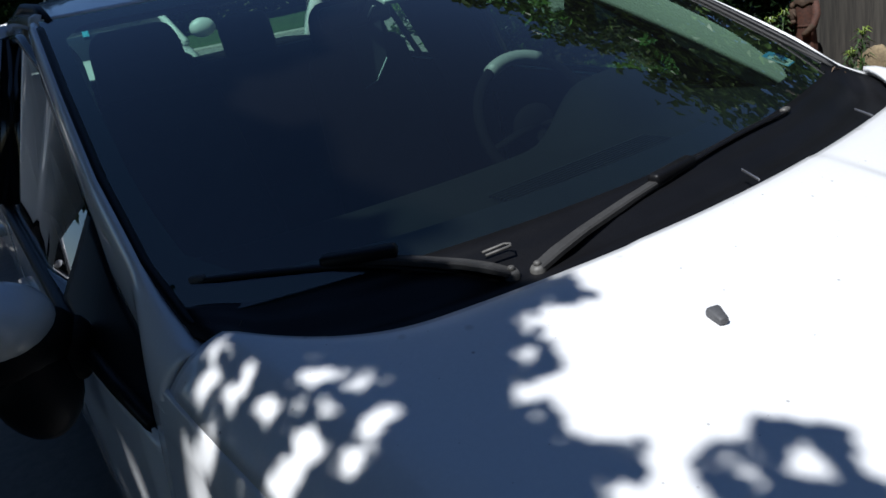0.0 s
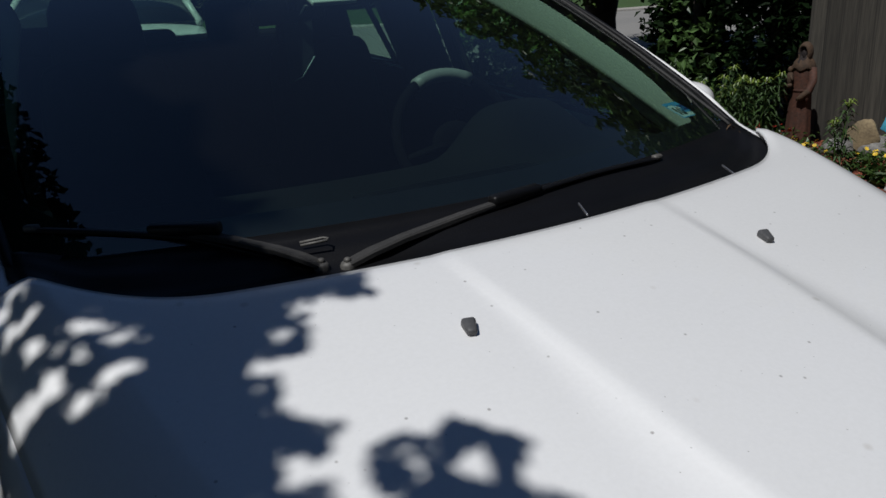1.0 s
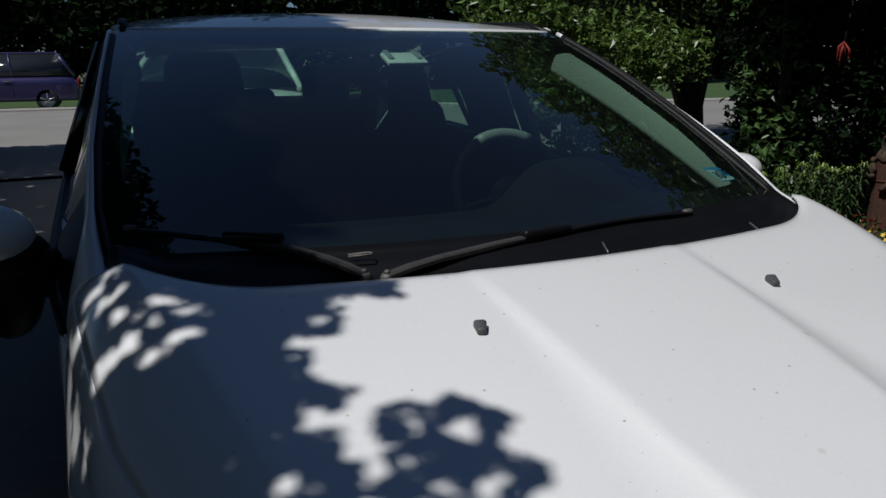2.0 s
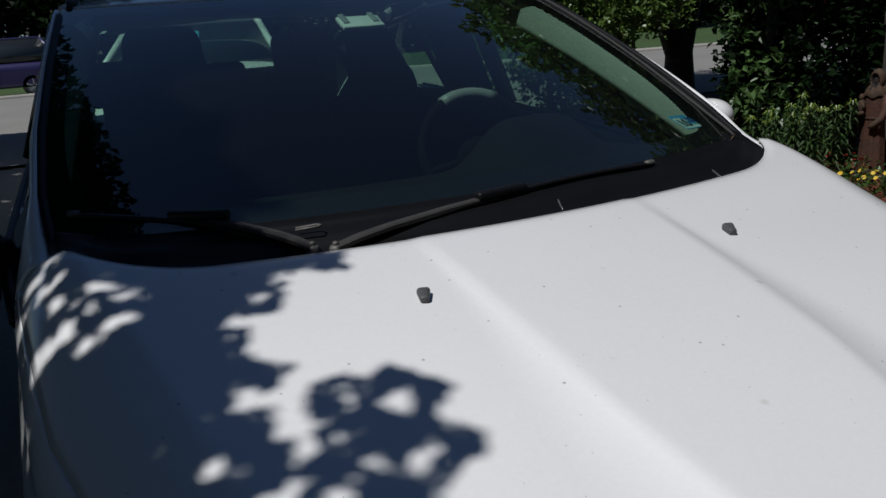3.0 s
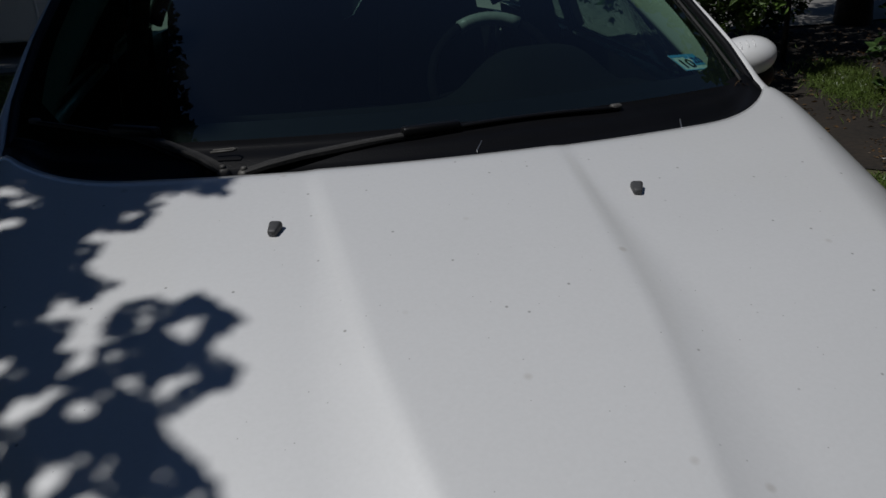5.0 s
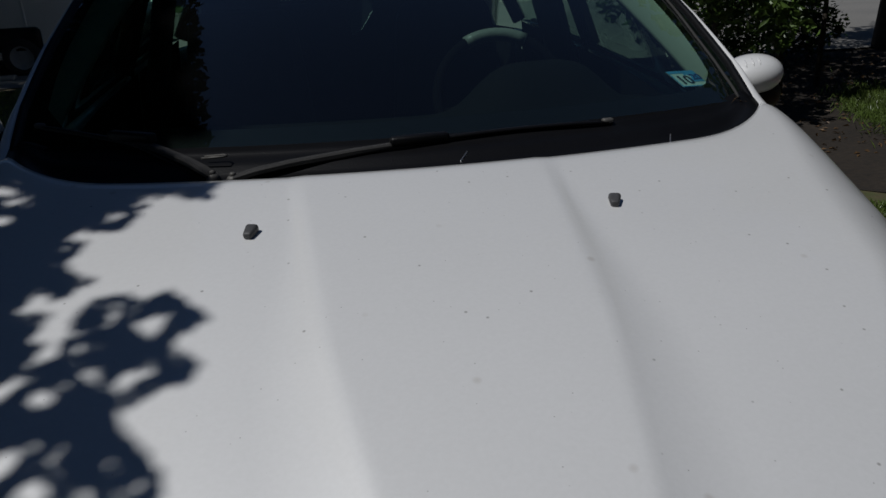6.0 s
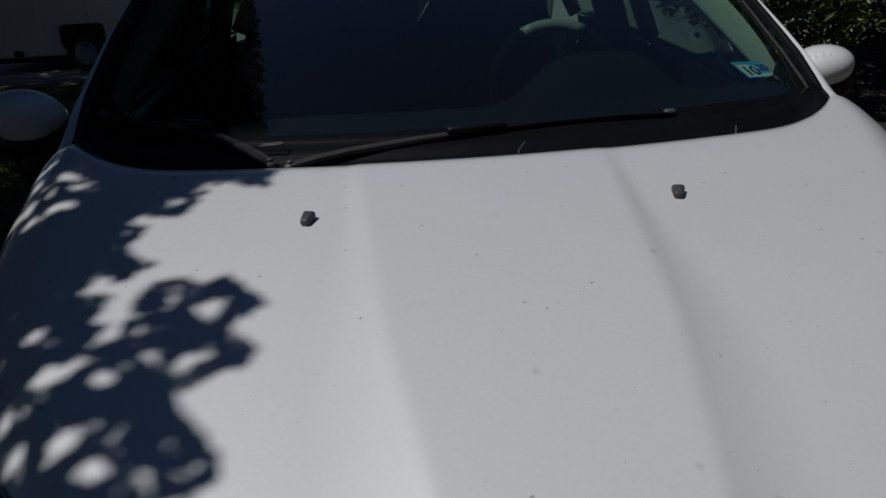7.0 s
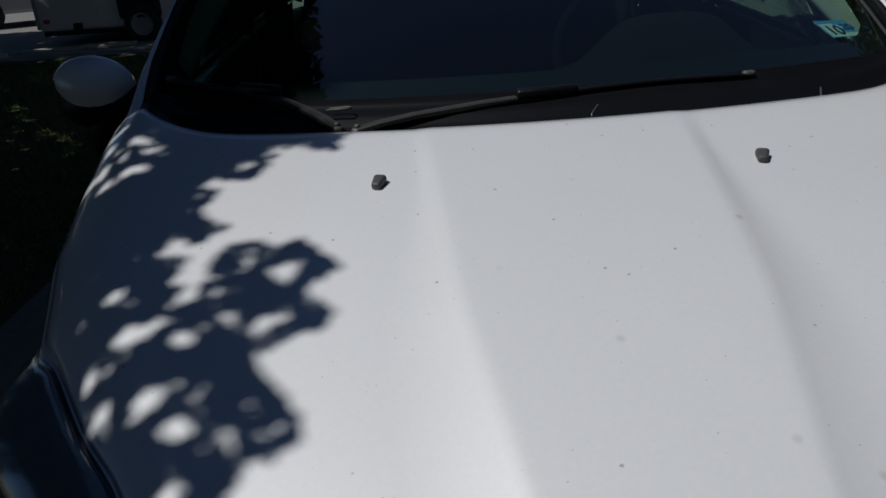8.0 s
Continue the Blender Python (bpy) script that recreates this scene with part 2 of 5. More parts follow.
    if smooth:
        me.shade_smooth()
    ob = new(name, me)
    ob.parent = parent
    return tagged(ob, kind=kind)


def grid(f, nu, nv, flip=False):
    """A bmesh sheet from f(u, v), u and v from 0 to 1."""
    bm = bmesh.new()
    rows = [[bm.verts.new(f(i / nu, j / nv)) for j in range(nv + 1)] for i in range(nu + 1)]
    for i in range(nu):
        for j in range(nv):
            q = [rows[i][j], rows[i + 1][j], rows[i + 1][j + 1], rows[i][j + 1]]
            bm.faces.new(q[::-1] if flip else q)
    return bm


def thicken(bm, d):
    """Gives a sheet its thickness, away from its normals."""
    bm.normal_update()
    r = bmesh.ops.solidify(bm, geom=bm.faces[:], thickness=d)
    bmesh.ops.recalc_face_normals(bm, faces=bm.faces)
    return bm


def box(c, s, bevel=0.0, rot=None, seg=2):
    bm = bmesh.new()
    bmesh.ops.create_cube(bm, size=1)
    bmesh.ops.scale(bm, verts=bm.verts, vec=s)
    if bevel:
        bmesh.ops.bevel(bm, geom=bm.edges[:], offset=min(bevel, min(s) * 0.49), segments=seg, affect="EDGES", profile=0.5)
    if rot:
        bmesh.ops.rotate(bm, verts=bm.verts, cent=(0, 0, 0), matrix=Euler([radians(a) for a in rot]).to_matrix())
    bmesh.ops.translate(bm, verts=bm.verts, vec=c)
    return bm


def join(*bms):
    out = bmesh.new()
    for b in bms:
        me = bpy.data.meshes.new("tmp")
        b.to_mesh(me)
        b.free()
        out.from_mesh(me)
        bpy.data.meshes.remove(me)
    return out


def tube(points, radii, sides=10, cap=True, flat=1.0):
    """A tube of changing width along points."""
    bm = bmesh.new()
    pts = [Vector(p) for p in points]
    if not isinstance(radii, (list, tuple)):
        radii = [radii] * len(pts)
    rings = []
    for i, p in enumerate(pts):
        d = (pts[min(i + 1, len(pts) - 1)] - pts[max(i - 1, 0)]).normalized()
        side = d.cross(Vector((0, 0, 1)) if abs(d.z) < 0.95 else Vector((0, 1, 0))).normalized()
        up = side.cross(d).normalized()
        rings.append([bm.verts.new(p + radii[i] * (math.cos(a) * side + flat * math.sin(a) * up)) for a in [2 * math.pi * k / sides for k in range(sides)]])
    for a, b in zip(rings, rings[1:]):
        for k in range(sides):
            bm.faces.new((a[k], a[(k + 1) % sides], b[(k + 1) % sides], b[k]))
    if cap:
        bm.faces.new(rings[0][::-1])
        bm.faces.new(rings[-1])
    bmesh.ops.recalc_face_normals(bm, faces=bm.faces)
    return bm


def bar(points, halves, thick):
    """A flat bar of changing half width along points, with a bevelled top."""
    bm = bmesh.new()
    pts = [Vector(p) for p in points]
    rings = []
    for i, p in enumerate(pts):
        d = (pts[min(i + 1, len(pts) - 1)] - pts[max(i - 1, 0)]).normalized()
        side = d.cross(Vector((0, 0, 1))).normalized()
        h = halves[i]
        rings.append([bm.verts.new(p + side * a + Vector((0, 0, z))) for a, z in ((-h, -thick), (-h, -thick * 0.3), (-h * 0.75, 0), (h * 0.75, 0), (h, -thick * 0.3), (h, -thick))])
    for a, b in zip(rings, rings[1:]):
        for k in range(6):
            bm.faces.new((a[k], a[(k + 1) % 6], b[(k + 1) % 6], b[k]))
    bm.faces.new(rings[0][::-1])
    bm.faces.new(rings[-1])
    bmesh.ops.recalc_face_normals(bm, faces=bm.faces)
    return bm


def lathe(profile, c=(0, 0, 0), seg=24, rot=None, caps=True):
    """A turned body: profile of (radius, height)."""
    bm = bmesh.new()
    rings = [[bm.verts.new((r * math.cos(2 * math.pi * k / seg), r * math.sin(2 * math.pi * k / seg), h)) for k in range(seg)] for r, h in profile]
    for a, b in zip(rings, rings[1:]):
        for k in range(seg):
            bm.faces.new((a[k], a[(k + 1) % seg], b[(k + 1) % seg], b[k]))
    if caps:
        bm.faces.new(rings[0][::-1])
        bm.faces.new(rings[-1])
    bmesh.ops.recalc_face_normals(bm, faces=bm.faces)
    if rot:
        bmesh.ops.rotate(bm, verts=bm.verts, cent=(0, 0, 0), matrix=Euler([radians(a) for a in rot]).to_matrix())
    bmesh.ops.translate(bm, verts=bm.verts, vec=c)
    return bm


def ellipsoid(c, r, seg=20, rings=12, rough=0.0, seed=0):
    bm = bmesh.new()
    bmesh.ops.create_uvsphere(bm, u_segments=seg, v_segments=rings, radius=1)
    for v in bm.verts:
        k = 1 + rough * noise.noise(v.co * 1.7 + Vector((seed * 3.1, seed, 0)))
        v.co = Vector((v.co.x * r[0], v.co.y * r[1], v.co.z * r[2])) * k + Vector(c)
    return bm


def smooth01(a, b, x):
    t = min(1, max(0, (x - a) / (b - a)))
    return t * t * (3 - 2 * t)


def table(x, *pairs):
    """Straight-line values between (x, value) pairs."""
    if x <= pairs[0][0]:
        return pairs[0][1]
    for (x0, v0), (x1, v1) in zip(pairs, pairs[1:]):
        if x <= x1:
            t = (x - x0) / (x1 - x0)
            return v0 + (v1 - v0) * t
    return pairs[-1][1]


def leaves(centres, size, rng, flat=0.5, aspect=0.5, spread=0.35):
    """Folded leaves round given points: arrays of corners and faces."""
    n = len(centres)
    axis = rng.normal(size=(n, 3))
    axis[:, 2] *= flat
    axis /= np.linalg.norm(axis, axis=1)[:, None]
    ref = rng.normal(size=(n, 3)) * spread + np.array([0, 0, 1.0])
    side = np.cross(axis, ref)
    side /= np.linalg.norm(side, axis=1)[:, None] + 1e-9
    up = np.cross(side, axis)
    ln = (size * rng.uniform(0.6, 1.25, n))[:, None]
    w = ln * aspect * 0.5
    c = np.asarray(centres)
    v = np.stack([c - axis * ln * 0.5, c + side * w + up * w * 0.35 - axis * ln * 0.08, c + axis * ln * 0.5 - up * ln * 0.12, c - side * w + up * w * 0.35 - axis * ln * 0.08], 1).reshape(-1, 3)
    i = np.arange(n)[:, None] * 4
    f = np.concatenate([i + np.array([[0, 1, 2]]), i + np.array([[0, 2, 3]])])
    return v, f


def clumps(blobs, n, rng, shell=0.55):
    """Points in the outer part of uneven blobs (x, y, z, rx, ry, rz), gathered in tufts."""
    vol = np.array([b[3] * b[4] * b[5] for b in blobs]) ** 0.67
    pick = rng.choice(len(blobs), size=max(1, n // 7), p=vol / vol.sum())
    b = np.array(blobs)[pick]
    d = rng.normal(size=(len(b), 3))
    d /= np.linalg.norm(d, axis=1)[:, None]
    r = rng.uniform(shell, 1.08, len(b))[:, None]
    c = b[:, :3] + d * r * b[:, 3:]
    tuft = np.repeat(c, 7, 0)
    return tuft + rng.normal(size=tuft.shape) * 0.055 * np.maximum(0.5, np.repeat(b[:, 3:].mean(1), 7)[:, None] * 1.5)


def ground_z(x, y):
    return 0.20 * smooth01(2.5, 9.5, y)


# ---- ground, road, bed ----
def axis_steps():
    near = [-12 + 0.6 * i for i in range(41)]
    return [-900, -400, -150, -60, -30, -18] + near + [18, 30, 60, 150, 400, 900]


def build_ground():
    bm = bmesh.new()
    xs = axis_steps()
    ys = axis_steps()
    rows = [[bm.verts.new((x, y, ground_z(x, y) - 0.004 + 0.012 * noise.noise(Vector((x * 0.8, y * 0.8, 0))) * (abs(x) < 14 and abs(y) < 14))) for y in ys] for x in xs]
    for i in range(len(xs) - 1):
        for j in range(len(ys) - 1):
            bm.faces.new((rows[i][j], rows[i + 1][j], rows[i + 1][j + 1], rows[i][j + 1]))
    tagged(part("ground", bm, turf, None), "worn green lawn with bare earthy patches", "ground", kind="structure")

    def slab(x0, x1, y0, y1, lift, nu=40, nv=8):
        def f(u, v):
            x, y = x0 + (x1 - x0) * u, y0 + (y1 - y0) * v
            return (x, y, ground_z(x, y) + lift)
        return grid(f, nu, nv)
    def far_side(x):
        # the street narrows where it bends away
        return table(x, (-120, 23.5), (1.0, 23.5), (6.0, 20.4), (10.0, 17.8), (16.0, 16.4), (120, 16.0))

    def near_side(x):
        # a rough edge without a kerb, closer where it passes the shrubs
        return table(x, (-120, 8.4), (1.9, 8.3), (3.0, 7.7), (4.5, 7.45), (7.0, 7.38), (120, 7.4)) + 0.10 * noise.noise(Vector((x * 0.9, 3.0, 0))) * smooth01(1.9, 3.0, x)

    def street(u, v):
        x = -120 + 240 * u
        y0 = near_side(x)
        y = y0 + (far_side(x) - y0) * v
        return (x, y, ground_z(x, y) + 0.032)
    tagged(part("road", grid(street, 480, 10), asphalt, None), "pale grey asphalt street beyond the lawn", "road", kind="structure")
    far = [Vector((x, far_side(x) + 0.09, 0.32)) for x in (-120, -30, 0, 1, 2, 4, 6, 8, 10, 12, 14, 16, 40, 120)]
    tagged(part("kerb", bar(far, [0.09] * len(far), 0.14), concrete, None, smooth=False), "weathered concrete kerb along the street", "kerb", kind="structure")

    def lawn(u, v):
        x = -20 + 90 * u
        y = far_side(x) + 0.2 + 30 * v
        return (x, y, ground_z(x, y) + 0.03)
    tagged(part("verge", grid(lawn, 90, 12), far_grass, None), "green lawn across the street", "verge", kind="structure")
    tagged(part("verge", slab(-40, -1.95, 8.1, 11.3, 0.024, 60, 12), turf, None), "shaded grass verge beside the street", "verge", kind="structure")
    tagged(part("driveway", slab(-1.9, 1.9, -6, 8.2, 0.010, 8, 40), asphalt, None), "old grey asphalt driveway under the cars", "driveway", kind="structure")


build_ground()


# ---- the white car ----
def edge_x(y):
    """Half width of the hood's crest along the car."""
    return table(y, (-0.95, 0.275), (-0.85, 0.337), (-0.70, 0.430), (-0.56, 0.504), (-0.40, 0.614), (-0.20, 0.711), (0.0, 0.76), (0.3, 0.785), (0.5, 0.80), (0.6, 0.805))


def crown(y):
    z = 0.957 + 0.195 * y - 0.09 * y * y
    return z - 1.3 * max(0.0, -0.62 - y) ** 2


def hood_z(x, y):
    """Height of the hood: a raised middle between two creases, falling away to the sides."""
    a, xe = abs(x), edge_x(y)
    rear = smooth01(-0.05, 0.38, y)
    step = 0.002 + 0.003 * smooth01(0.2, 0.0, y) + 0.010 * smooth01(0.15, -0.45, y)
    xc = table(y, (-0.9, 0.085), (-0.55, 0.14), (-0.3, 0.182), (0.15, 0.215))
    wide = 0.011 + 0.064 * smooth01(0.16, -0.5, y)
    k = min(1.0, max(0.0, (a - xc + wide * 0.08) / (1.5 * wide)))
    z = crown(y) - step * (1 - (1 - k) ** 2) - 0.020 * (1 - rear) * (a / xe) ** 2
    return z


def shoulder(y):
    """Where the hood's top begins to round off to the side."""
    return (0.86 + 0.09 * smooth01(-0.05, 0.38, y)) * edge_x(y)


def flank(y, s):
    """Point of the rounded shoulder: s from 0 at the hood's top to 1 at the fender's side."""
    xe = edge_x(y)
    x0 = shoulder(y)
    a, b = xe - x0 + 0.05 + 0.012 * smooth01(-0.2, 0.1, y), 0.13
    th = s * math.pi / 2
    y = min(y, 0.46)
    return x0 + a * math.sin(th), hood_z(x0, y) - 0.045 * math.sin(th) * 0.6 - b * (1 - math.cos(th))


def rear_y(x):
    """The hood's rear edge along the cowl, in plan."""
    a = abs(x)
    return 0.174 + 0.155 * a * a + 9.5 * max(0.0, a - 0.53) ** 2.8


def glass_e(x, y):
    return y - 0.30 - 0.28 * x * x


def glass_z(x, y):
    e = glass_e(x, y)
    return 0.995 + 0.53 * e - 0.095 * e * e


def head_y(x):
    return 1.285 + 0.30 * x * x


def side_x(y):
    """Half width of the windshield's outer edge along the pillar."""
    return table(y, (0.40, 0.755), (0.48, 0.777), (0.6, 0.787), (0.8, 0.778), (1.08, 0.750), (1.42, 0.711))


FRONT = -0.90


def seam(y):
    """How far down the shoulder the hood reaches: less beside the headlights."""
    return table(y, (-0.9, 0.18), (-0.46, 0.275), (-0.40, 0.335), (-0.27, 0.47), (-0.17, 0.62))


def sail_top(y):
    """Outer edge of the windshield pillar, as half width and height."""
    return table(y, (0.48, 0.850), (0.60, 0.822), (0.80, 0.814), (1.42, 0.742)), table(y, (0.48, 0.868), (0.60, 0.905), (0.80, 0.985), (1.0, 1.10), (1.2, 1.215), (1.42, 1.345))


def belt(y):
    return table(y, (0.48, 0.858), (0.74, 0.895), (0.95, 0.927), (1.4, 0.957), (1.9, 0.987), (2.8, 1.03))


def belt_x(y):
    return table(y, (0.48, 0.862), (0.6, 0.88), (0.8, 0.90), (2.8, 0.90))


car = thing("car", (0, 1.2, 0), "white compact car with a clear-coated dusty hood, parked under a tree", "car")


def build_hood():
    def top(u, v):
        # u across, v from front to rear; outer tenth of u rolls over the shoulder
        s = (u - 0.5) * 2
        a = abs(s)
        if a <= 0.86:
            k = a / 0.86
            y = FRONT + (rear_y(k * 0.745) - FRONT) * v
            x = k * shoulder(y)
            z = hood_z(x, y)
        else:
            q = (a - 0.86) / 0.14 * 0.62
            y = FRONT + (rear_y(0.745 + 0.022 * q / 0.62) - FRONT) * v
            q *= seam(y) / 0.62
            x, z = flank(y, q)
        z -= 0.006 * smooth01(0.965, 1.0, v) ** 2
        return (math.copysign(x, s), y, z)
    part("hood", thicken(grid(top, 120, 90), 0.012), hood_paint, car, "white hood with two creases and dust specks")


def side_skin(y):
    return table(y, (-0.9, 0.66), (-0.7, 0.77), (-0.45, 0.835), (-0.1, 0.86), (0.5, 0.882))


def fender_point(y, s):
    """Point of the fender: s up to 1 on the rounded shoulder, from 1 to 2 down the side."""
    if s <= 1:
        return flank(y, s)
    x0, z0 = flank(y, 1.0)
    k = s - 1
    return x0 + (side_skin(y) - x0) * math.sin(min(1, k * 2.6) * math.pi / 2), z0 + (0.30 - z0) * k


def build_fender(side):
    def f(u, v):
        # u down the flank, v along the car
        y = FRONT + (0.487 - FRONT) * v
        if u < 0.35:
            q = seam(y) + 0.001
            x, z = flank(y, q + (1 - q) * u / 0.35)
        else:
            k = (u - 0.35) / 0.65
            x, z = fender_point(y, 1 + k)
            w = math.hypot(y + 0.15, z - 0.30) if k > 0.3 else 9
            if w < 0.335:
                z = 0.30 + math.sqrt(max(0, 0.335 ** 2 - (y + 0.15) ** 2))
        return (side * x, y, z)
    part("fender", thicken(grid(f, 26, 44, flip=side < 0), 0.006), paint_white, car)

    # headlight: a clear lens over a dark housing, tapering back along the hood's edge
    def lens(u, v, push):
        y = -0.88 + 0.765 * v
        q0 = table(y, (-0.9, 0.185), (-0.46, 0.28), (-0.40, 0.34), (-0.27, 0.475), (-0.17, 0.72), (-0.115, 0.88))
        q1 = table(y, (-0.9, 1.45), (-0.5, 1.40), (-0.25, 1.15), (-0.115, 0.90))
        x, z = fender_point(y, q0 + (q1 - q0) * u)
        b = (push + table(y, (-0.9, 0.022), (-0.6, 0.034), (-0.40, 0.052), (-0.2, 0.046)) * math.sin(math.pi * min(1, u * 1.15)) ** 0.8) * smooth01(0.0, 0.30, 1 - v)
        return (side * (x + b), y, z + b * 0.45)
    lamp = part("headlight", thicken(grid(lambda u, v: lens(u, v, 0.003), 14, 26, flip=side < 0), 0.003), black_gloss, car, "dark headlight housing")
    part("headlight_lens", thicken(grid(lambda u, v: lens(u, v, 0.012), 14, 26, flip=side < 0), 0.003), lens_clear, lamp, "clear headlight lens")
    # chrome tube added to draw the thin glints under the lens
    part("glint_strip", tube([Vector(lens(0.5 + 0.05 * k / 12, 0.08 + 0.05 * k, 0.006)) for k in range(13)], 0.002, 6), chrome, lamp, "thin chrome strip added for the glints inside the headlight")


def build_front():
    def f(u, v):
        s = (u - 0.5) * 2
        y = FRONT - 0.05 * v - 0.10 * (1 - s * s) * min(1, v * 3)
        x = s * (edge_x(FRONT) + 0.05 + 0.36 * min(1, v * 1.6))
        z = hood_z(0.86 * edge_x(FRONT) * s, FRONT) - 0.03 - 0.32 * v - 0.05 * s * s * (1 - v)
        return (x, y, z)
    part("bumper", thicken(grid(f, 30, 10), 0.01), paint_white, car)


def build_cowl():
    # black plastic between hood and glass: dips, with ribs
    def f(u, v):
        s = (u - 0.5) * 2
        x = s * 0.785
        edge = smooth01(0.68, 0.76, abs(x))
        y0 = rear_y(x) - 0.03
        y1 = max(0.315 + 0.28 * x * x, y0 + 0.02) + 0.012 * edge
        y = y0 + (y1 - y0) * v
        za = hood_z(min(abs(x), shoulder(y0)), y0) - 0.026
        zb = glass_z(x, y1) + 0.004
        z = za + (zb - za) * v - 0.018 * (1 - edge) * math.sin(math.pi * v) + 0.0035 * (1 - edge) * math.sin(v * 19) + 0.007 * edge * v
        return (x, y, z)
    cowl = part("cowl", thicken(grid(f, 60, 14), 0.006), black_plastic, car, "black ribbed plastic cowl panel below the windshield")
    for x, y in ((0.080, 0.196), (0.489, 0.236)):
        part("cowl_clip", box((x, y + 0.006, hood_z(x, 0.17) + 0.001), (0.0025, 0.052, 0.005), 0.001, (6, 0, -24)), alloy, cowl, "pale seam clip")


def build_windshield():
    def edge(u, v, inset=0.0):
        s = (u - 0.5) * 2
        # v from the base to the header
        x = s * (side_x(0.48 + 0.94 * v) - 0.003 - inset)
        yb = 0.315 + 0.27 * x * x
        yt = head_y(x) - inset
        return x, yb + (yt - yb) * v
    def g(u, v, lift=0.0, inset=0.0):
        x, y = edge(u, v, inset)
        return (x, y, glass_z(x, y) + lift)
    pane = part("windshield", grid(lambda u, v: g(u, v, 0.006), 40, 40), windshield_glass, car, "green-tinted windshield glass")
    pane.visible_shadow = False
    # black printed border round the glass, 1 mm below it
    def ring(wide):
        bm = bmesh.new()
        m = 60
        def loop(ins):
            out = []
            for i in range(m + 1):
                out.append((i / m, 0.0))
            for i in range(1, m + 1):
                out.append((1.0, i / m))
            for i in range(1, m + 1):
                out.append((1 - i / m, 1.0))
            for i in range(1, m):
                out.append((0.0, 1 - i / m))
            pts = []
            for u, v in out:
                side_in = 0.30 + 0.10 * smooth01(0.25, 0.0, v)
                uu = 0.5 + (u - 0.5) * (1 - 2 * ins * side_in)
                vv = ins * 0.6 + v * (1 - ins * 0.6 - ins * 0.65)
                # rounded inner corners
                if ins:
                    du, dv = abs(uu - 0.5) / (0.5 - ins * side_in), abs(vv - 0.5) / 0.5
                    r = max(0, du - 0.88) * max(0, dv - 0.75)
                    uu = 0.5 + (uu - 0.5) * (1 - r * 3.0)
                    vv = 0.5 + (vv - 0.5) * (1 - r * 2.0)
                pts.append(bm.verts.new(g(uu, vv, 0.003)))
            return pts
        a, b = loop(0.0), loop(wide)
        for i in range(len(a)):
            j = (i + 1) % len(a)
            bm.faces.new((a[i], a[j], b[j], b[i]))
        return bm
    part("windshield_border", ring(0.085), frit, pane, "black printed border of the windshield")


def build_pillar(side):
    # outer body-coloured pillar: grows out of the hood's corner and runs up to the roof
    def f(u, v):
        ya = 0.452
        x0 = shoulder(ya)
        si = math.asin(min(1, max(0, (side_x(ya) + 0.002 - x0) / (edge_x(ya) - x0 + 0.05)))) / (math.pi / 2)
        q = si + (1.0 - si) * u
        y0 = rear_y(0.745 + 0.022 * min(1, q / 0.62)) + 0.004
        y = y0 + (1.42 - y0) * v
        # on the shoulder
        fx, fz = flank(y, q)
        # up the pillar
        xi = side_x(y) + 0.002 + 0.014 * smooth01(0.62, 0.45, y)
        zi = glass_z(xi, y) + 0.008
        xo, zo = sail_top(y)
        xo, zo = max(xo, xi + 0.022), min(zo, zi - 0.05)
        w = u * math.pi / 2
        fz = zi + (fz - zi) * smooth01(0.0, 0.35, u)
        px, pz = xi + (xo - xi) * math.sin(w), zi + 0.016 * (1 - 0.62 * smooth01(0.60, 0.95, y)) * min(1.0, u / 0.2) * (1 - u) - (zi - zo) * u ** 3
        k = smooth01(y0, y0 + 0.17, y)
        return (side * (fx + (px - fx) * k), y, fz + (pz - fz) * k)
    p = part("pillar", thicken(grid(f, 12, 44, flip=side < 0), 0.010), paint_white, car)
    # black weather strip beside the glass
    pts = [(side * (side_x(y) + 0.001), y, glass_z(side_x(y), y) + 0.007) for y in [0.44 + 0.02 * i for i in range(48)]]
    part("weather_strip", tube(pts, 0.009, 8), black_plastic, p, "black rubber strip")
    # raised lip between the glass and the corner panel
    pts = [(side * (side_x(y) - 0.036 + 0.02 * smooth01(0.62, 1.3, y)), y - 0.02 * smooth01(0.62, 0.45, y), glass_z(side_x(y) - 0.036, y) + 0.009) for y in [0.47 + 0.025 * i for i in range(36)]]
    if side > 0:
        part("glass_lip", tube(pts, 0.0035, 6), worn_plastic, p, "dusty black lip along the glass")
    # pale inner trim
    def inner(u, v):
        y = 0.50 + 0.88 * v
        xi = side_x(y)
        w = u * math.pi / 2
        wide = table(y, (0.5, 0.016), (0.62, 0.022), (0.8, 0.038), (1.4, 0.066))
        x = xi - 0.004 - (wide - 0.004) * math.sin(w)
        return (side * x, y + 0.02 * u, glass_z(xi, y) - 0.012 - 0.084 * (1 - math.cos(w)))
    part("pillar_trim", thicken(grid(inner, 8, 30, flip=side > 0), 0.01), trim_beige, p, "pale inner pillar trim")


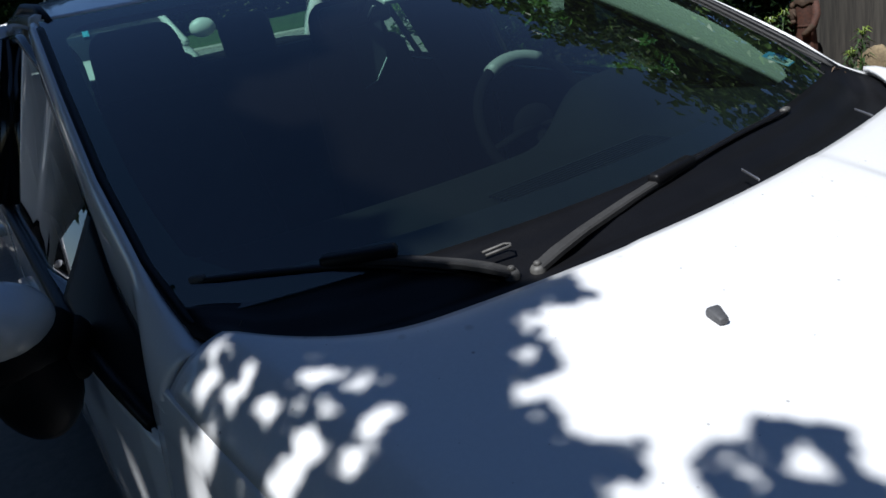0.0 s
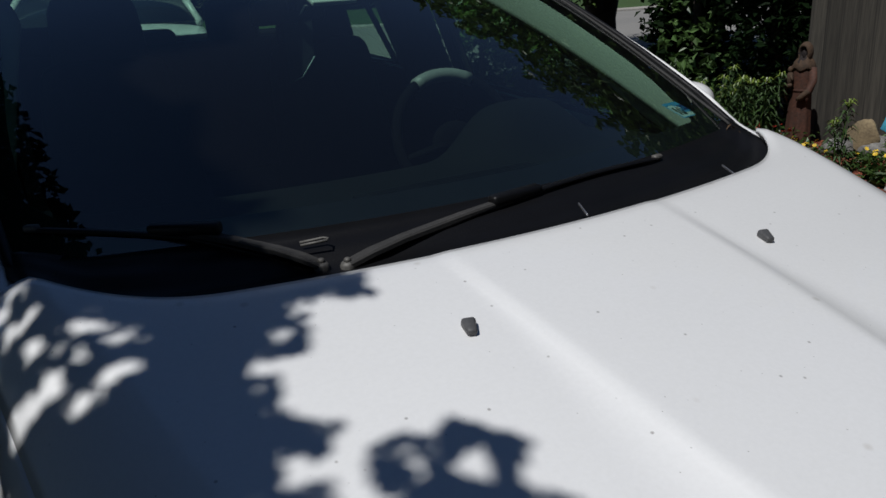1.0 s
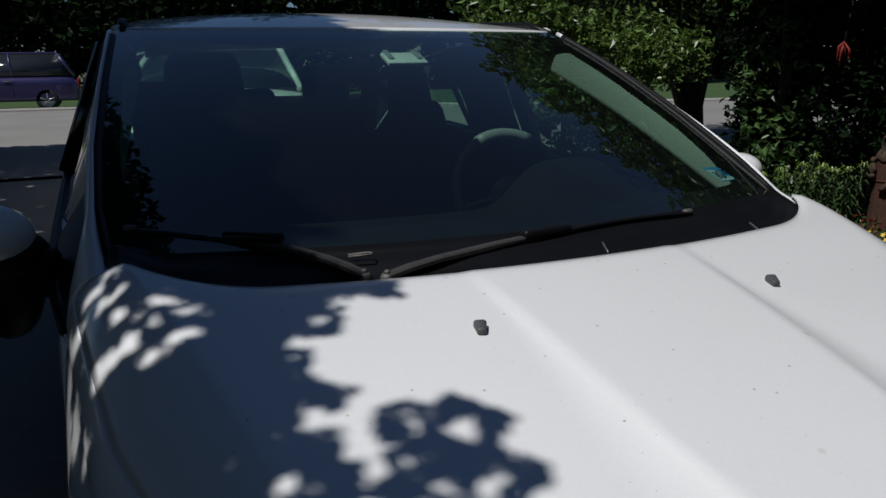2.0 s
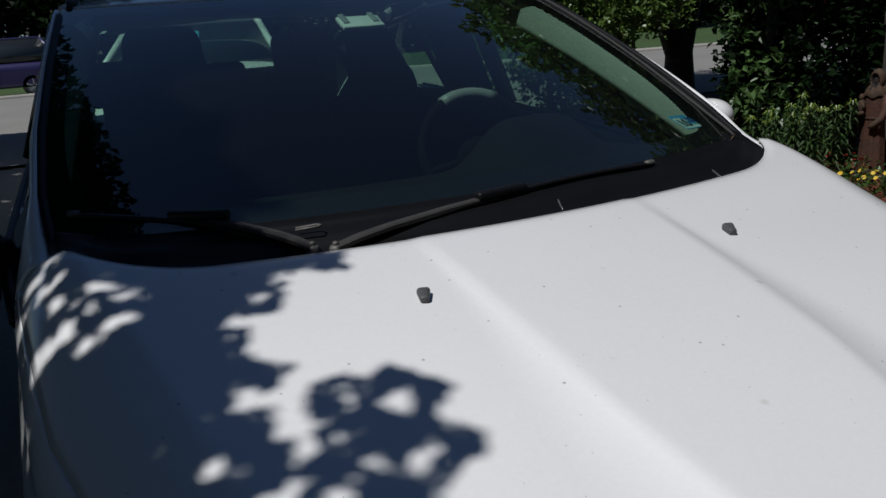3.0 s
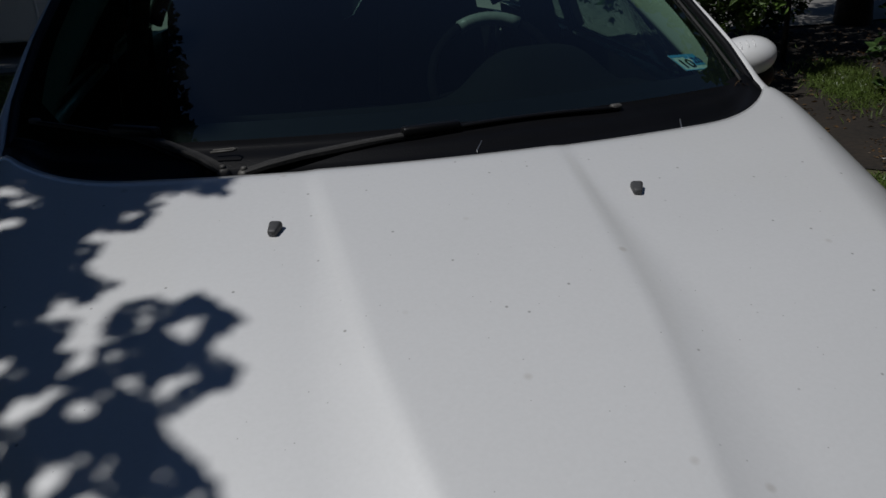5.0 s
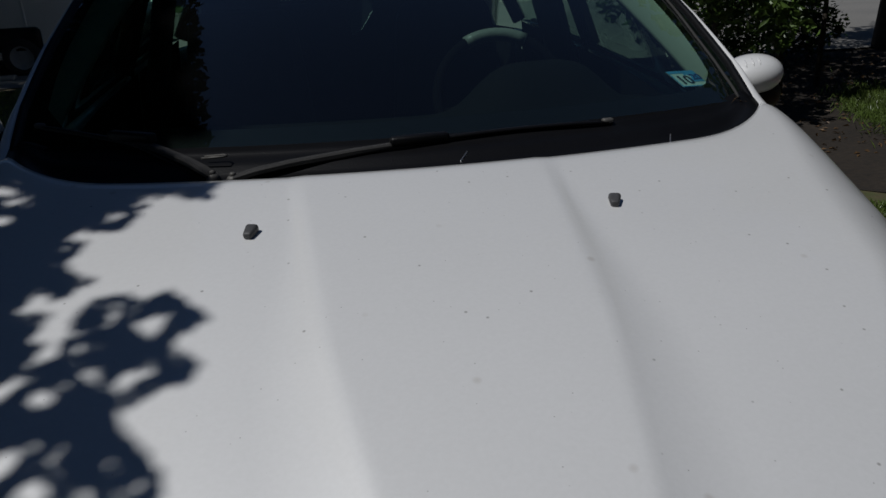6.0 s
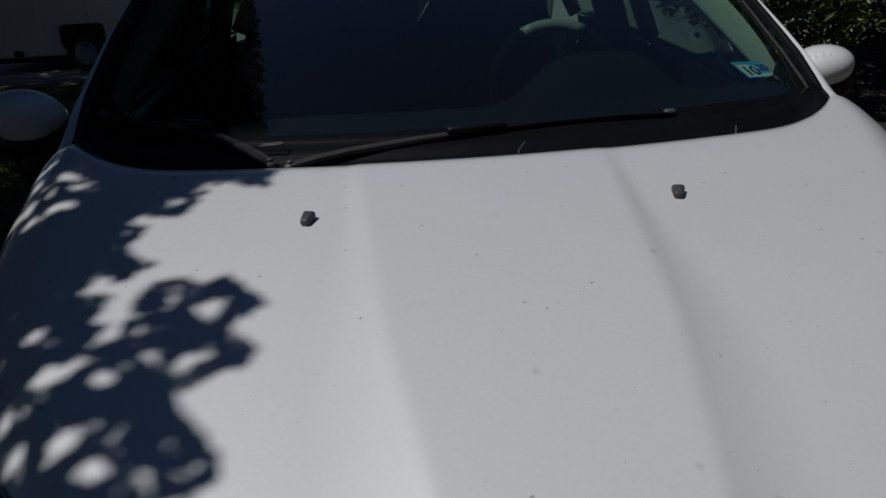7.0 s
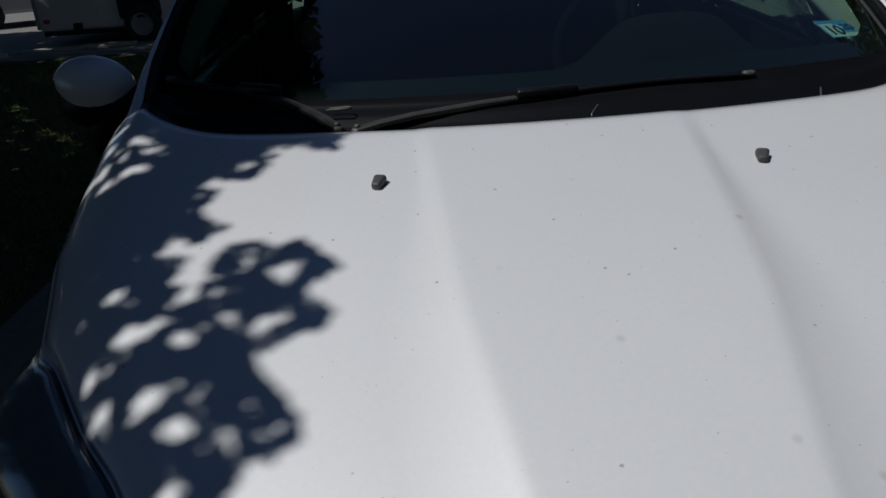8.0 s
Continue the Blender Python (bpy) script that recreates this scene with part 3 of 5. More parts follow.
def build_roof():
    def f(u, v):
        s = (u - 0.5) * 2
        xm = table(v, (0, 0.702), (0.3, 0.675), (1, 0.62))
        x = s * xm
        y = head_y(x) + (2.80 - 0.06 * s * s - head_y(x)) * v
        z0 = glass_z(x, head_y(x)) + 0.008
        z = z0 + 0.095 * math.sin(min(1, v * 1.7) * math.pi / 2) * (1 - 0.35 * s * s) - 0.07 * smooth01(0.6, 1, v) - 0.02 * s ** 4 * v
        return (x, y, z)
    part("roof", thicken(grid(f, 30, 30), 0.025), paint_white, car, "white roof panel")
    def lining(u, v):
        x, y, z = f(0.04 + 0.92 * u, 0.03 + 0.94 * v)
        return (x, y, z - 0.045)
    part("headliner", grid(lining, 12, 12, flip=True), trim_beige, car, "pale cloth headliner")
    for side in (-1, 1):
        pts = [(side * (0.700 - 0.005 * i), 1.46 + 0.1 * i, 1.428 + 0.028 * math.sin(min(1, i / 9) * 1.57) - 0.004 * max(0, i - 9)) for i in range(15)]
        part("roof_rail", tube(pts, 0.022, 8), paint_white if side > 0 else paint_white, car)
        part("roof_gutter", tube([(side * 0.688, 1.42, 1.425), (side * 0.685, 1.55, 1.462), (side * 0.672, 1.9, 1.482), (side * 0.64, 2.7, 1.452)], 0.012, 6), black_plastic, car, "black roof gutter strip")


def build_door(side, y0, y1, front):
    """Door skin below the window line, window pane, frame and handle."""
    def skin(u, v):
        y = y0 + (y1 - y0) * v
        z = belt(y) + (0.26 - belt(y)) * u
        low = table(y, (0.49, 0.882), (1.0, 0.918), (2.8, 0.918))
        x = belt_x(y) + (low - belt_x(y)) * math.sin(min(1, u * 2.6) * math.pi / 2) - 0.02 * max(0, u - 0.6)
        return (side * x, y, z)
    door = part("door", thicken(grid(skin, 18, 16, flip=side < 0), 0.03), paint_white, car)
    ya = 0.97 if front else y0 + 0.03

    def pane(u, v):
        y = ya + (y1 - 0.03 - ya) * v
        if front:
            xt, zt = sail_top(min(y, 1.36))
            xt, zt = xt - 0.012, min(1.405, zt + 0.33 * max(0, y - 1.36))
            if y > 1.36:
                xt = 0.728
        else:
            xt, zt = 0.728 - 0.05 * smooth01(2.2, 2.8, y), table(y, (1.9, 1.405), (2.3, 1.40), (2.75, 1.33))
        zb = belt(y) + 0.012
        xb = min(belt_x(y) - 0.015, xt + 0.5 * (zt - zb))
        return (side * (xb + (xt - xb) * u), y, zb + (zt - zb) * u)
    w = part("side_window", grid(pane, 10, 24, flip=side < 0), side_glass, door, "tinted side window")
    w.visible_shadow = False
    part("belt_strip", tube([(side * (belt_x(y) - 0.006), y, belt(y) + 0.004) for y in [y0 + 0.02 + (y1 - y0 - 0.04) * i / 10 for i in range(11)]], 0.014, 6), black_plastic, door, "black belt strip")
    def ledge(u, v):
        a, b = Vector(pane(0.0, v)), Vector((side * (belt_x(pane(0, v)[1]) - 0.004), pane(0, v)[1], belt(pane(0, v)[1]) + 0.002))
        q = a + (b - a) * u
        return (q.x, q.y, q.z + 0.006 * math.sin(math.pi * u))
    part("belt_ledge", grid(ledge, 4, 20, flip=side < 0), black_gloss, door, "black ledge below the side window")
    part("door_handle", box((side * 0.925, y1 - 0.16, 0.78), (0.03, 0.17, 0.035), 0.012), paint_white, door)
    def inside(u, v):
        x, y, z = skin(u, v)
        return (x - side * 0.06, y, min(z + 0.004, table(y, (0.6, 0.865), (0.95, 0.90), (1.2, 0.94), (1.5, 1.1))))
    part("door_panel", grid(inside, 8, 8, flip=side < 0), dash_dark, door, "dark inner door panel")
    if front:
        part("lock_knob", tube([(side * 0.842, 1.795, 0.975), (side * 0.840, 1.795, 1.008), (side * 0.839, 1.795, 1.022)], [0.006, 0.008, 0.005], 8), black_plastic, door, "black lock knob on the sill")
    else:
        part("divider_bar", tube([Vector(pane(0.0, 0.62)), Vector(pane(1.0, 0.62))], 0.014, 8), black_gloss, door, "dark bar dividing the rear window")
    # black window frame along the top
    pts = [Vector(pane(1.0, i / 16)) for i in range(17)]
    part("window_frame", tube(pts, 0.016, 6), black_gloss, door, "black window frame")
    xs = [pane(0, 1.0), pane(1.0, 1.0)]
    part("door_pillar", tube([Vector(xs[0]), Vector(xs[1])], 0.035, 8), black_gloss, door, "dark door pillar")
    if front:
        def sail(u, v):
            y = 0.487 + (0.99 - 0.487) * v
            xt, zt = sail_top(y)
            xt, zt = xt - 0.004, zt + 0.004
            xb, zb = belt_x(y) - 0.004, belt(y) + 0.002
            return (side * (xt + (xb - xt) * u), y, zt + (zb - zt) * u)
        part("corner_panel", thicken(grid(sail, 6, 20, flip=side < 0), 0.008), black_plastic, door, "black corner panel at the mirror")


def build_mirror(side):
    """Door mirror: white shell, black foot and glass behind."""
    m = new("door_mirror")
    m.parent = car
    m.location = Vector((side * 0.97, 0.80, 1.0)) - Vector((0, 1.2, 0))
    dx = 0.050 if side < 0 else -0.006
    c = Vector((side * (0.955 + dx), 0.785, 1.005))
    bm = ellipsoid(c, (0.092, 0.080, 0.066) if side < 0 else (0.088, 0.075, 0.056), 28, 18)
    for v in bm.verts:
        d = v.co - c
        if d.y > 0.02:
            v.co.y = c.y + 0.02 + (d.y - 0.02) * 0.2
        v.co.z += 0.012 * (d.x * side) / 0.125
    part("mirror_housing", bm, paint_white, m, "white door mirror shell")
    for k in range(4 if side > 0 else 0):
        # four short ribs on the shoulder of the shell
        x = -0.048 + 0.017 * k
        arc = []
        for j in range(4):
            xx, al = x - 0.002 * j, radians(24 + 9 * j)
            w = math.sqrt(1 - (xx / 0.088) ** 2)
            arc.append((c.x + xx, c.y - 0.075 * w * math.sin(al), c.z + 0.012 * xx / 0.125 + 0.056 * w * math.cos(al)))
        part("ridge", tube(arc, [0.0006, 0.0022, 0.0022, 0.0006], 8), paint_white, m)
    part("mirror_foot", join(ellipsoid((side * (0.945 + dx), 0.795, 0.955), (0.106, 0.07, 0.065), 20, 12), ellipsoid((side * (0.930 + dx), 0.79, 0.895), (0.072, 0.055, 0.115), 18, 12), box((side * 0.915, 0.80, 0.915), (0.075, 0.085, 0.11), 0.03, (0, side * -14, 0), 3)), black_plastic, m, "black lower half of the mirror")
    part("mirror_glass", ellipsoid((c.x, c.y + 0.035, c.z - 0.002), (0.078, 0.004, 0.050), 24, 8), mirror_glass, m)


def build_nozzle(x):
    z = hood_z(x, 0.0)
    bm = box((0, 0, 0.005), (0.020, 0.028, 0.014), 0.005, seg=3)
    for v in bm.verts:
        if v.co.y < 0:
            v.co.x *= 0.72
            v.co.z *= 0.8
    bmesh.ops.rotate(bm, verts=bm.verts, cent=(0, 0, 0), matrix=Euler((radians(11), 0, radians(-18))).to_matrix())
    bmesh.ops.translate(bm, verts=bm.verts, vec=(x, -0.009, z - 0.001))
    n = part("washer_nozzle", bm, nozzle_grey, car, "black washer nozzle on the hood")
    part("jet", ellipsoid((x + 0.004, 0.003, z + 0.008), (0.0022, 0.0022, 0.0022), 8, 6), rubber, n)


def build_wiper(pivot, tip, mid, start):
    """A wiper at rest: pivot, flat arm up to the joint, blade along the glass."""
    w = new("wiper")
    w.parent = car
    w.location = Vector(pivot) - Vector((0, 1.2, 0))
    p, t, m = Vector(pivot), Vector(tip), Vector(mid)
    part("pivot_cap", lathe([(0.012, -0.025), (0.012, 0.006), (0.009, 0.011), (0.003, 0.012)], p, 14), worn_metal, w, "grey worn pivot cap")
    part("pivot_nut", lathe([(0.006, 0.0), (0.006, 0.006), (0.003, 0.008)], p + Vector((0, 0, 0.010)), 6), worn_metal, w, "dull metal nut")
    arm = [p + Vector((0, 0, 0.012)), p.lerp(m, 0.12) + Vector((0, 0, 0.018)), p.lerp(m, 0.30) + Vector((0, 0, 0.022)), p.lerp(m, 0.65) + Vector((0, 0, 0.023)), m + Vector((0, 0, 0.021))]
    part("arm", bar(arm, [0.011, 0.012, 0.0105, 0.0095, 0.0085], 0.010), worn_plastic, w, "dusty grey-black wiper arm", smooth=False)

    def on(a, lift):
        q = p.lerp(m, a / 0.5) if a < 0.5 else m.lerp(t, (a - 0.5) / 0.5)
        return Vector((q.x, q.y, max(q.z - 0.014, glass_z(q.x, q.y) - 0.010) + lift))
    pts = [on(start + (1 - start) * i / 20, 0.006) for i in range(21)]
    part("blade", tube(pts, [0.004] + [0.006] * 19 + [0.004], 6, flat=1.6), rubber, w, "black rubber blade")
    part("blade_spine", tube([q + Vector((0, -0.003, 0.008)) for q in pts[1:]], [0.003, 0.006] + [0.0075] * 16 + [0.007, 0.005], 6, flat=0.6), black_plastic, w, "dull black blade spine")
    ang = math.degrees(math.atan2(t.y - p.y, t.x - p.x))
    part("blade_joint", box(tuple(m + Vector((0, 0, 0.020))), (0.115, 0.024, 0.020), 0.006, (0, 0, ang)), black_plastic, w, "black wiper joint")
    part("blade_tip", box(tuple(pts[-1] + Vector((0, 0, 0.010))), (0.024, 0.014, 0.012), 0.004, (0, 0, ang)), worn_metal, w, "pale blade end cap")


def build_wheel(x, y):
    w = new("wheel")
    w.parent = car
    w.location = Vector((x, y, 0.305)) - Vector((0, 1.2, 0))
    s = 1 if x > 0 else -1
    part("tyre", lathe([(0.20, -0.09), (0.28, -0.095), (0.302, -0.07), (0.305, 0.0), (0.302, 0.07), (0.28, 0.095), (0.20, 0.09)], (x, y, 0.305), 32, (0, 90, 0), caps=False), rubber, w)
    part("rim", lathe([(0.03, 0.055), (0.10, 0.045), (0.19, 0.075), (0.205, 0.085), (0.205, -0.08)], (x, y, 0.305), 32, (0, 90 * s, 0)), alloy, w)


def build_seat(x, y, wide, head_top, tall, label):
    s = new("seat")
    s.parent = car
    s.location = Vector((x, y, 0.30)) - Vector((0, 1.2, 0))
    s["label"] = label
    part("cushion", box((x, y - 0.22, 0.52), (wide, 0.52, 0.20), 0.07, (6, 0, 0), 4), cloth_dark, s)
    bm = box((x, y + 0.06, 0.86), (wide, 0.18, 0.68), 0.075, (-14, 0, 0), 4)
    for v in bm.verts:
        v.co.x = x + (v.co.x - x) * (1 - 0.24 * smooth01(0.85, 1.15, v.co.z))
    part("backrest", bm, cloth_dark, s)
    bm = box((x, y + 0.16, head_top - tall / 2), (0.29, 0.11, tall), 0.05, (-8, 0, 0), 4)
    for v in bm.verts:
        v.co.x = x + (v.co.x - x) * (1 - 0.17 * smooth01(head_top - tall * 0.6, head_top, v.co.z))
    h = part("headrest", bm, cloth_dark, s)
    for dx in (-0.06, 0.06):
        part("headrest_post", tube([(x + dx, y + 0.13, head_top - 0.35), (x + dx, y + 0.155, head_top - 0.15)], 0.006, 8), chrome, h)


def build_interior():
    def f(u, v):
        s = (u - 0.5) * 2
        x = s * 0.72
        y = 0.34 + 0.28 * x * x + 0.50 * v
        z = 0.985 - 0.03 * v + 0.115 * math.exp(-((x - 0.39) / 0.19) ** 4) * smooth01(0.45, 0.85, v) - 0.20 * smooth01(0.93, 1.0, v) ** 2 - 0.01 * s ** 4
        return (x, y, min(z, glass_z(x, y) - 0.02))
    dash = part("dashboard", thicken(grid(f, 50, 30), 0.02), dash_dark, car, "dark padded dashboard")
    part("dash_front", box((0, 0.90, 0.66), (1.42, 0.10, 0.34), 0.04), dash_dark, dash)
    part("sun_sensor", ellipsoid((-0.021, 0.414, 0.985), (0.012, 0.012, 0.010), 12, 8), black_gloss, dash, "small black sensor dome")
    # metal bead added as the dome's bright glint
    part("sensor_glint", ellipsoid((-0.021, 0.412, 0.995), (0.004, 0.004, 0.003), 10, 6), alloy, dash, "tiny bright bead standing for the glint on the sensor")
    # metal strip added in place of a reflected streak
    part("dash_streak", box((-0.10, 0.545, 0.9775), (0.14, 0.004, 0.005), 0.001), alloy, dash, "thin bright strip standing for a reflection on the dashboard")
    for i in range(9):
        part("vent_slat", box((0.02, 0.47 + 0.011 * i, 0.984), (0.42, 0.004, 0.006), 0.001), black_plastic, dash)
    # steering wheel
    sw = new("steering_wheel")
    sw.parent = car
    c = Vector((0.335, 1.02, 0.955))
    sw.location = c - Vector((0, 1.2, 0))
    tilt = Euler((radians(64), 0, 0)).to_matrix()
    ring = [c + tilt @ Vector((0.185 * math.cos(a), 0.185 * math.sin(a), 0)) for a in [2 * math.pi * i / 40 for i in range(41)]]
    # rim blackened for shade; the ribbed grip's pale colour holds the lit top
    part("rim", tube(ring, 0.0145, 10, cap=False), wheel_grey, sw, "vinyl steering wheel rim, darkened for shade")
    part("grip", tube([c + tilt @ Vector((0.185 * math.cos(a), 0.185 * math.sin(a), 0)) for a in [radians(62 + 7 * i) for i in range(9)]], 0.0190, 10), grip_grey, sw, "grey ribbed grip on top of the rim, paler for its sunlit arc")
    part("hub", ellipsoid(c - tilt @ Vector((0, 0, 0.03)), (0.07, 0.03, 0.06), 18, 12), wheel_grey, sw)
    for a in (-10, 190, 270):
        e = c + tilt @ Vector((0.18 * math.cos(radians(a)), 0.18 * math.sin(radians(a)), 0))
        part("spoke", tube([c - tilt @ Vector((0, 0, 0.02)), e], [0.022, 0.013], 8, flat=0.5), wheel_grey, sw)
    build_seat(-0.435, 1.66, 0.50, 1.382, 0.30, "dark cloth front passenger seat")
    build_seat(0.310, 1.80, 0.48, 1.335, 0.19, "dark cloth driver seat")
    part("rear_bench", join(box((0, 2.45, 0.52), (1.25, 0.5, 0.2), 0.06), box((0, 2.72, 0.85), (1.30, 0.16, 0.66), 0.06, (-16, 0, 0))), cloth_dark, car, "dark cloth rear bench")
    for x, top in ((-0.57, 1.272), (-0.115, 1.232), (0.25, 1.338)):
        part("rear_headrest", box((x, 2.80, top - 0.10), (0.235 + 0.04 * (x < -0.5), 0.09, 0.20), 0.045, (-10, 0, 0), 4), cloth_dark, car)
    # trim of the centre pillars, between the side windows
    for side in (-1, 1):
        def post(u, v):
            return (side * (0.785 - 0.085 * v - 0.012 * math.sin(math.pi * u)), 1.70 + 0.20 * v + (0.40 + 0.05 * v) * u, 0.90 + 0.50 * v)
        part("centre_pillar_trim", thicken(grid(post, 6, 8, flip=side > 0), 0.012), cloth_dark, car, "dark trim of the centre pillar")
    part("parcel_shelf", box((0, 3.06, 1.165), (1.2, 0.30, 0.03), 0.012), dash_dark, car)
    part("floor_pan", box((0, 1.6, 0.27), (1.6, 4.2, 0.05), 0.02), black_plastic, car)
    # rear-view mirror on the glass
    rv = new("rear_view_mirror")
    rv.parent = car
    rv.location = Vector((0.0, 1.10, 1.33)) - Vector((0, 1.2, 0))
    part("stem", tube([(-0.06, 1.11, 1.355), (-0.06, 1.15, 1.325)], 0.012, 8), black_plastic, rv)
    part("mirror_shell", box((-0.06, 1.17, 1.315), (0.22, 0.03, 0.062), 0.014, (0, 0, 14), 3), black_plastic, rv)
    tz = glass_z(0.03, 1.115) - 0.020
    tag = part("toll_tag", box((0.030, 1.115, tz), (0.118, 0.080, 0.012), 0.003, (21, 0, 0)), white_plastic, car, "white plastic toll tag stuck behind the glass")
    for dx in (-0.042, 0.042):
        part("tag_clip", box((0.03 + dx, 1.128, tz + 0.012), (0.016, 0.066, 0.008), 0.002, (21, 0, 0)), tag_grey, tag, "grey mounting strip")


def build_body_rear():
    # rear quarter, tail and rear window frame
    for side in (-1, 1):
        def q(u, v):
            y = 2.82 + 0.55 * v
            z = 0.98 + (0.28 - 0.98) * u
            return (side * (0.85 - 0.10 * v * v + 0.02 * math.sin(u * 3.14)), y, z)
        part("side_trim", grid(lambda u, v: (side * (0.80 - 0.10 * v * v), 2.78 + 0.52 * v, 1.0 - 0.6 * u), 6, 6, flip=side < 0), dash_dark, car, "dark trim inside the rear quarter")
        part("rear_quarter", thicken(grid(q, 10, 10, flip=side > 0), 0.03), paint_white, car)
        part("rear_pillar", tube([(side * 0.66, 2.70, 1.41), (side * 0.72, 3.05, 1.22), (side * 0.76, 3.32, 0.98)], [0.06, 0.075, 0.07], 10), paint_white, car)
    part("tailgate", box((0, 3.36, 0.70), (1.54, 0.10, 0.62), 0.05, (6, 0, 0), 3), paint_white, car)
    g = part("rear_window", grid(lambda u, v: ((u - 0.5) * (1.28 + 0.12 * v), 2.80 + 0.53 * v, 1.40 - 0.40 * v), 6, 6), side_glass, car, "tinted rear window")
    g.visible_shadow = False
    part("undertray", box((0, 0.0, 0.30), (1.45, 1.7, 0.06), 0.02), black_plastic, car)
    part("engine_cover", box((0, -0.25, 0.56), (1.0, 0.9, 0.30), 0.05), black_plastic, car)


def build_sticker():
    # inspection sticker inside the lower corner of the windshield
    c = Vector((0.656, 0.531, 0.0))
    c.z = glass_z(c.x, c.y) - 0.004
    ux = Vector((0.93, 0.36, 0)).normalized()
    ux.z = 0.0
    n = Vector((0.25, -0.42, 1)).normalized()
    ux = (ux - n * ux.dot(n)).normalized()
    uy = n.cross(ux)
    m = Matrix((ux, uy, n)).transposed().to_4x4()
    m.translation = c

    def place(bm):
        bmesh.ops.transform(bm, matrix=m, verts=bm.verts)
        return bm
    s = part("inspection_sticker", place(box((0, 0, 0), (0.086, 0.064, 0.0006), 0)), sticker_pale, car, "blue and white inspection sticker reading 10 and 20", smooth=False)
    part("sticker_band", place(join(box((0, 0.027, 0.0008), (0.086, 0.010, 0.0006)), box((0.022, 0.004, 0.0008), (0.042, 0.036, 0.0006)), box((-0.0415, -0.004, 0.0008), (0.003, 0.050, 0.0006)), box((0, -0.0305, 0.0008), (0.086, 0.003, 0.0006)))), sticker_blue, s, smooth=False)
    part("sticker_seal", place(lathe([(0.008, 0.0008), (0.008, 0.0016)], (0.006, 0.006, 0.0), 14)), sticker_pale, s, "round white seal", smooth=False)
    for text, x, mat in (("10", -0.037, ink), ("20", 0.013, sticker_navy)):
        cu = bpy.data.curves.new("digits", "FONT")
        cu.body, cu.size, cu.extrude = text, (0.046 if x < 0 else 0.032), 0.0002
        cu.offset = 0.0008
        tmp = bpy.data.objects.new("tmp", cu)
        scene.collection.objects.link(tmp)
        me = bpy.data.meshes.new_from_object(tmp.evaluated_get(bpy.context.evaluated_depsgraph_get()))
        bm = bmesh.new()
        bm.from_mesh(me)
        bpy.data.objects.remove(tmp)
        bmesh.ops.translate(bm, verts=bm.verts, vec=(x, -0.021 if x < 0 else -0.006, 0.0016))
        part("digits", place(bm), mat, s, smooth=False)


build_hood()
build_front()
build_cowl()
build_windshield()
build_roof()
for side in (-1, 1):
    build_fender(side)
    build_pillar(side)
    build_door(side, 0.490, 1.88, True)
    build_door(side, 1.90, 2.80, False)
    build_mirror(side)
    build_nozzle(side * 0.285)
    for y in (-0.15, 2.42):
        build_wheel(side * 0.745, y)
build_wiper((-0.335, 0.258, 0.962), (0.402, 0.350, 0.985), (0.012, 0.303, 0.985), 0.16)
build_wiper((-0.372, 0.272, 0.965), (-0.738, 0.530, 1.022), (-0.535, 0.412, 1.008), 0.12)
part("spring_clip", tube([(-0.392, 0.300, 1.000), (-0.352, 0.292, 1.002), (-0.346, 0.300, 1.002), (-0.352, 0.308, 1.002), (-0.388, 0.314, 1.000)], 0.0022, 6), worn_metal, car, "grey wire clip on the wiper arm")
build_interior()
build_body_rear()
build_sticker()
placard = thing("parking_placard", (-0.02, 1.17, 1.30), "thin translucent parking placard hanging from the mirror stem", "placard")
bm = bmesh.new()
bm.faces.new([bm.verts.new(p) for p in ((-0.075, 1.185, 1.300), (-0.005, 1.155, 1.300), (-0.008, 1.157, 1.195), (-0.040, 1.170, 1.150), (-0.072, 1.183, 1.138))])
part("card", thicken(bm, 0.002), placard_grey, placard, smooth=False)
part("card_edge", tube([(-0.008, 1.155, 1.200), (-0.040, 1.168, 1.151), (-0.070, 1.182, 1.138)], 0.0016, 5), sticker_pale, placard, "pale lower edge of the card")
part("hook", tube([(-0.035, 1.165, 1.295), (-0.02, 1.15, 1.325), (-0.005, 1.14, 1.32)], 0.005, 6), placard_grey, placard)


# ---- cars and trailer in the distance ----
def parked_car(name, base, yaw, paint, label, L=4.5, W=1.75, H=1.5, hood=1.1, belt=0.95, tail=0.5):
    """A parked car of simple form: body, roof, panes, wheels, lamps. Its nose points to -y."""
    c = thing(name, (0, 0, 0), label, "car")
    hw = W / 2

    def lower(u, v):
        s = (u - 0.5) * 2
        y = L * v
        zt = table(y, (0.0, 0.60), (0.12, 0.78), (hood + 0.1, belt), (L - tail, belt), (L, belt - 0.12))
        a = abs(s)
        plan = hw * (1 - 0.16 * max(0, 1 - v * 6) ** 2 - 0.10 * max(0, v * 6 - 5) ** 2)
        if a < 0.5:
            x, z = plan * 0.90 * a / 0.5, zt - 0.05 * (a / 0.5) ** 3
        else:
            k = (a - 0.5) / 0.5
            x = plan * (0.90 + 0.10 * math.sin(min(1, k * 4) * math.pi / 2))
            z = zt - 0.05 - (zt - 0.05 - 0.28) * k
        return (math.copysign(x, s), y, z)
    body = part("body", thicken(grid(lower, 40, 30), 0.02), paint, c)
    part("nose", box((0, 0.03, 0.5), (W * 0.80, 0.12, 0.40), 0.05), paint, body)
    part("tail_panel", box((0, L - 0.04, 0.58), (W * 0.88, 0.12, 0.55), 0.05), paint, body)
    part("grille", box((0, -0.035, 0.56), (W * 0.42, 0.03, 0.12), 0.01), black_plastic, body)

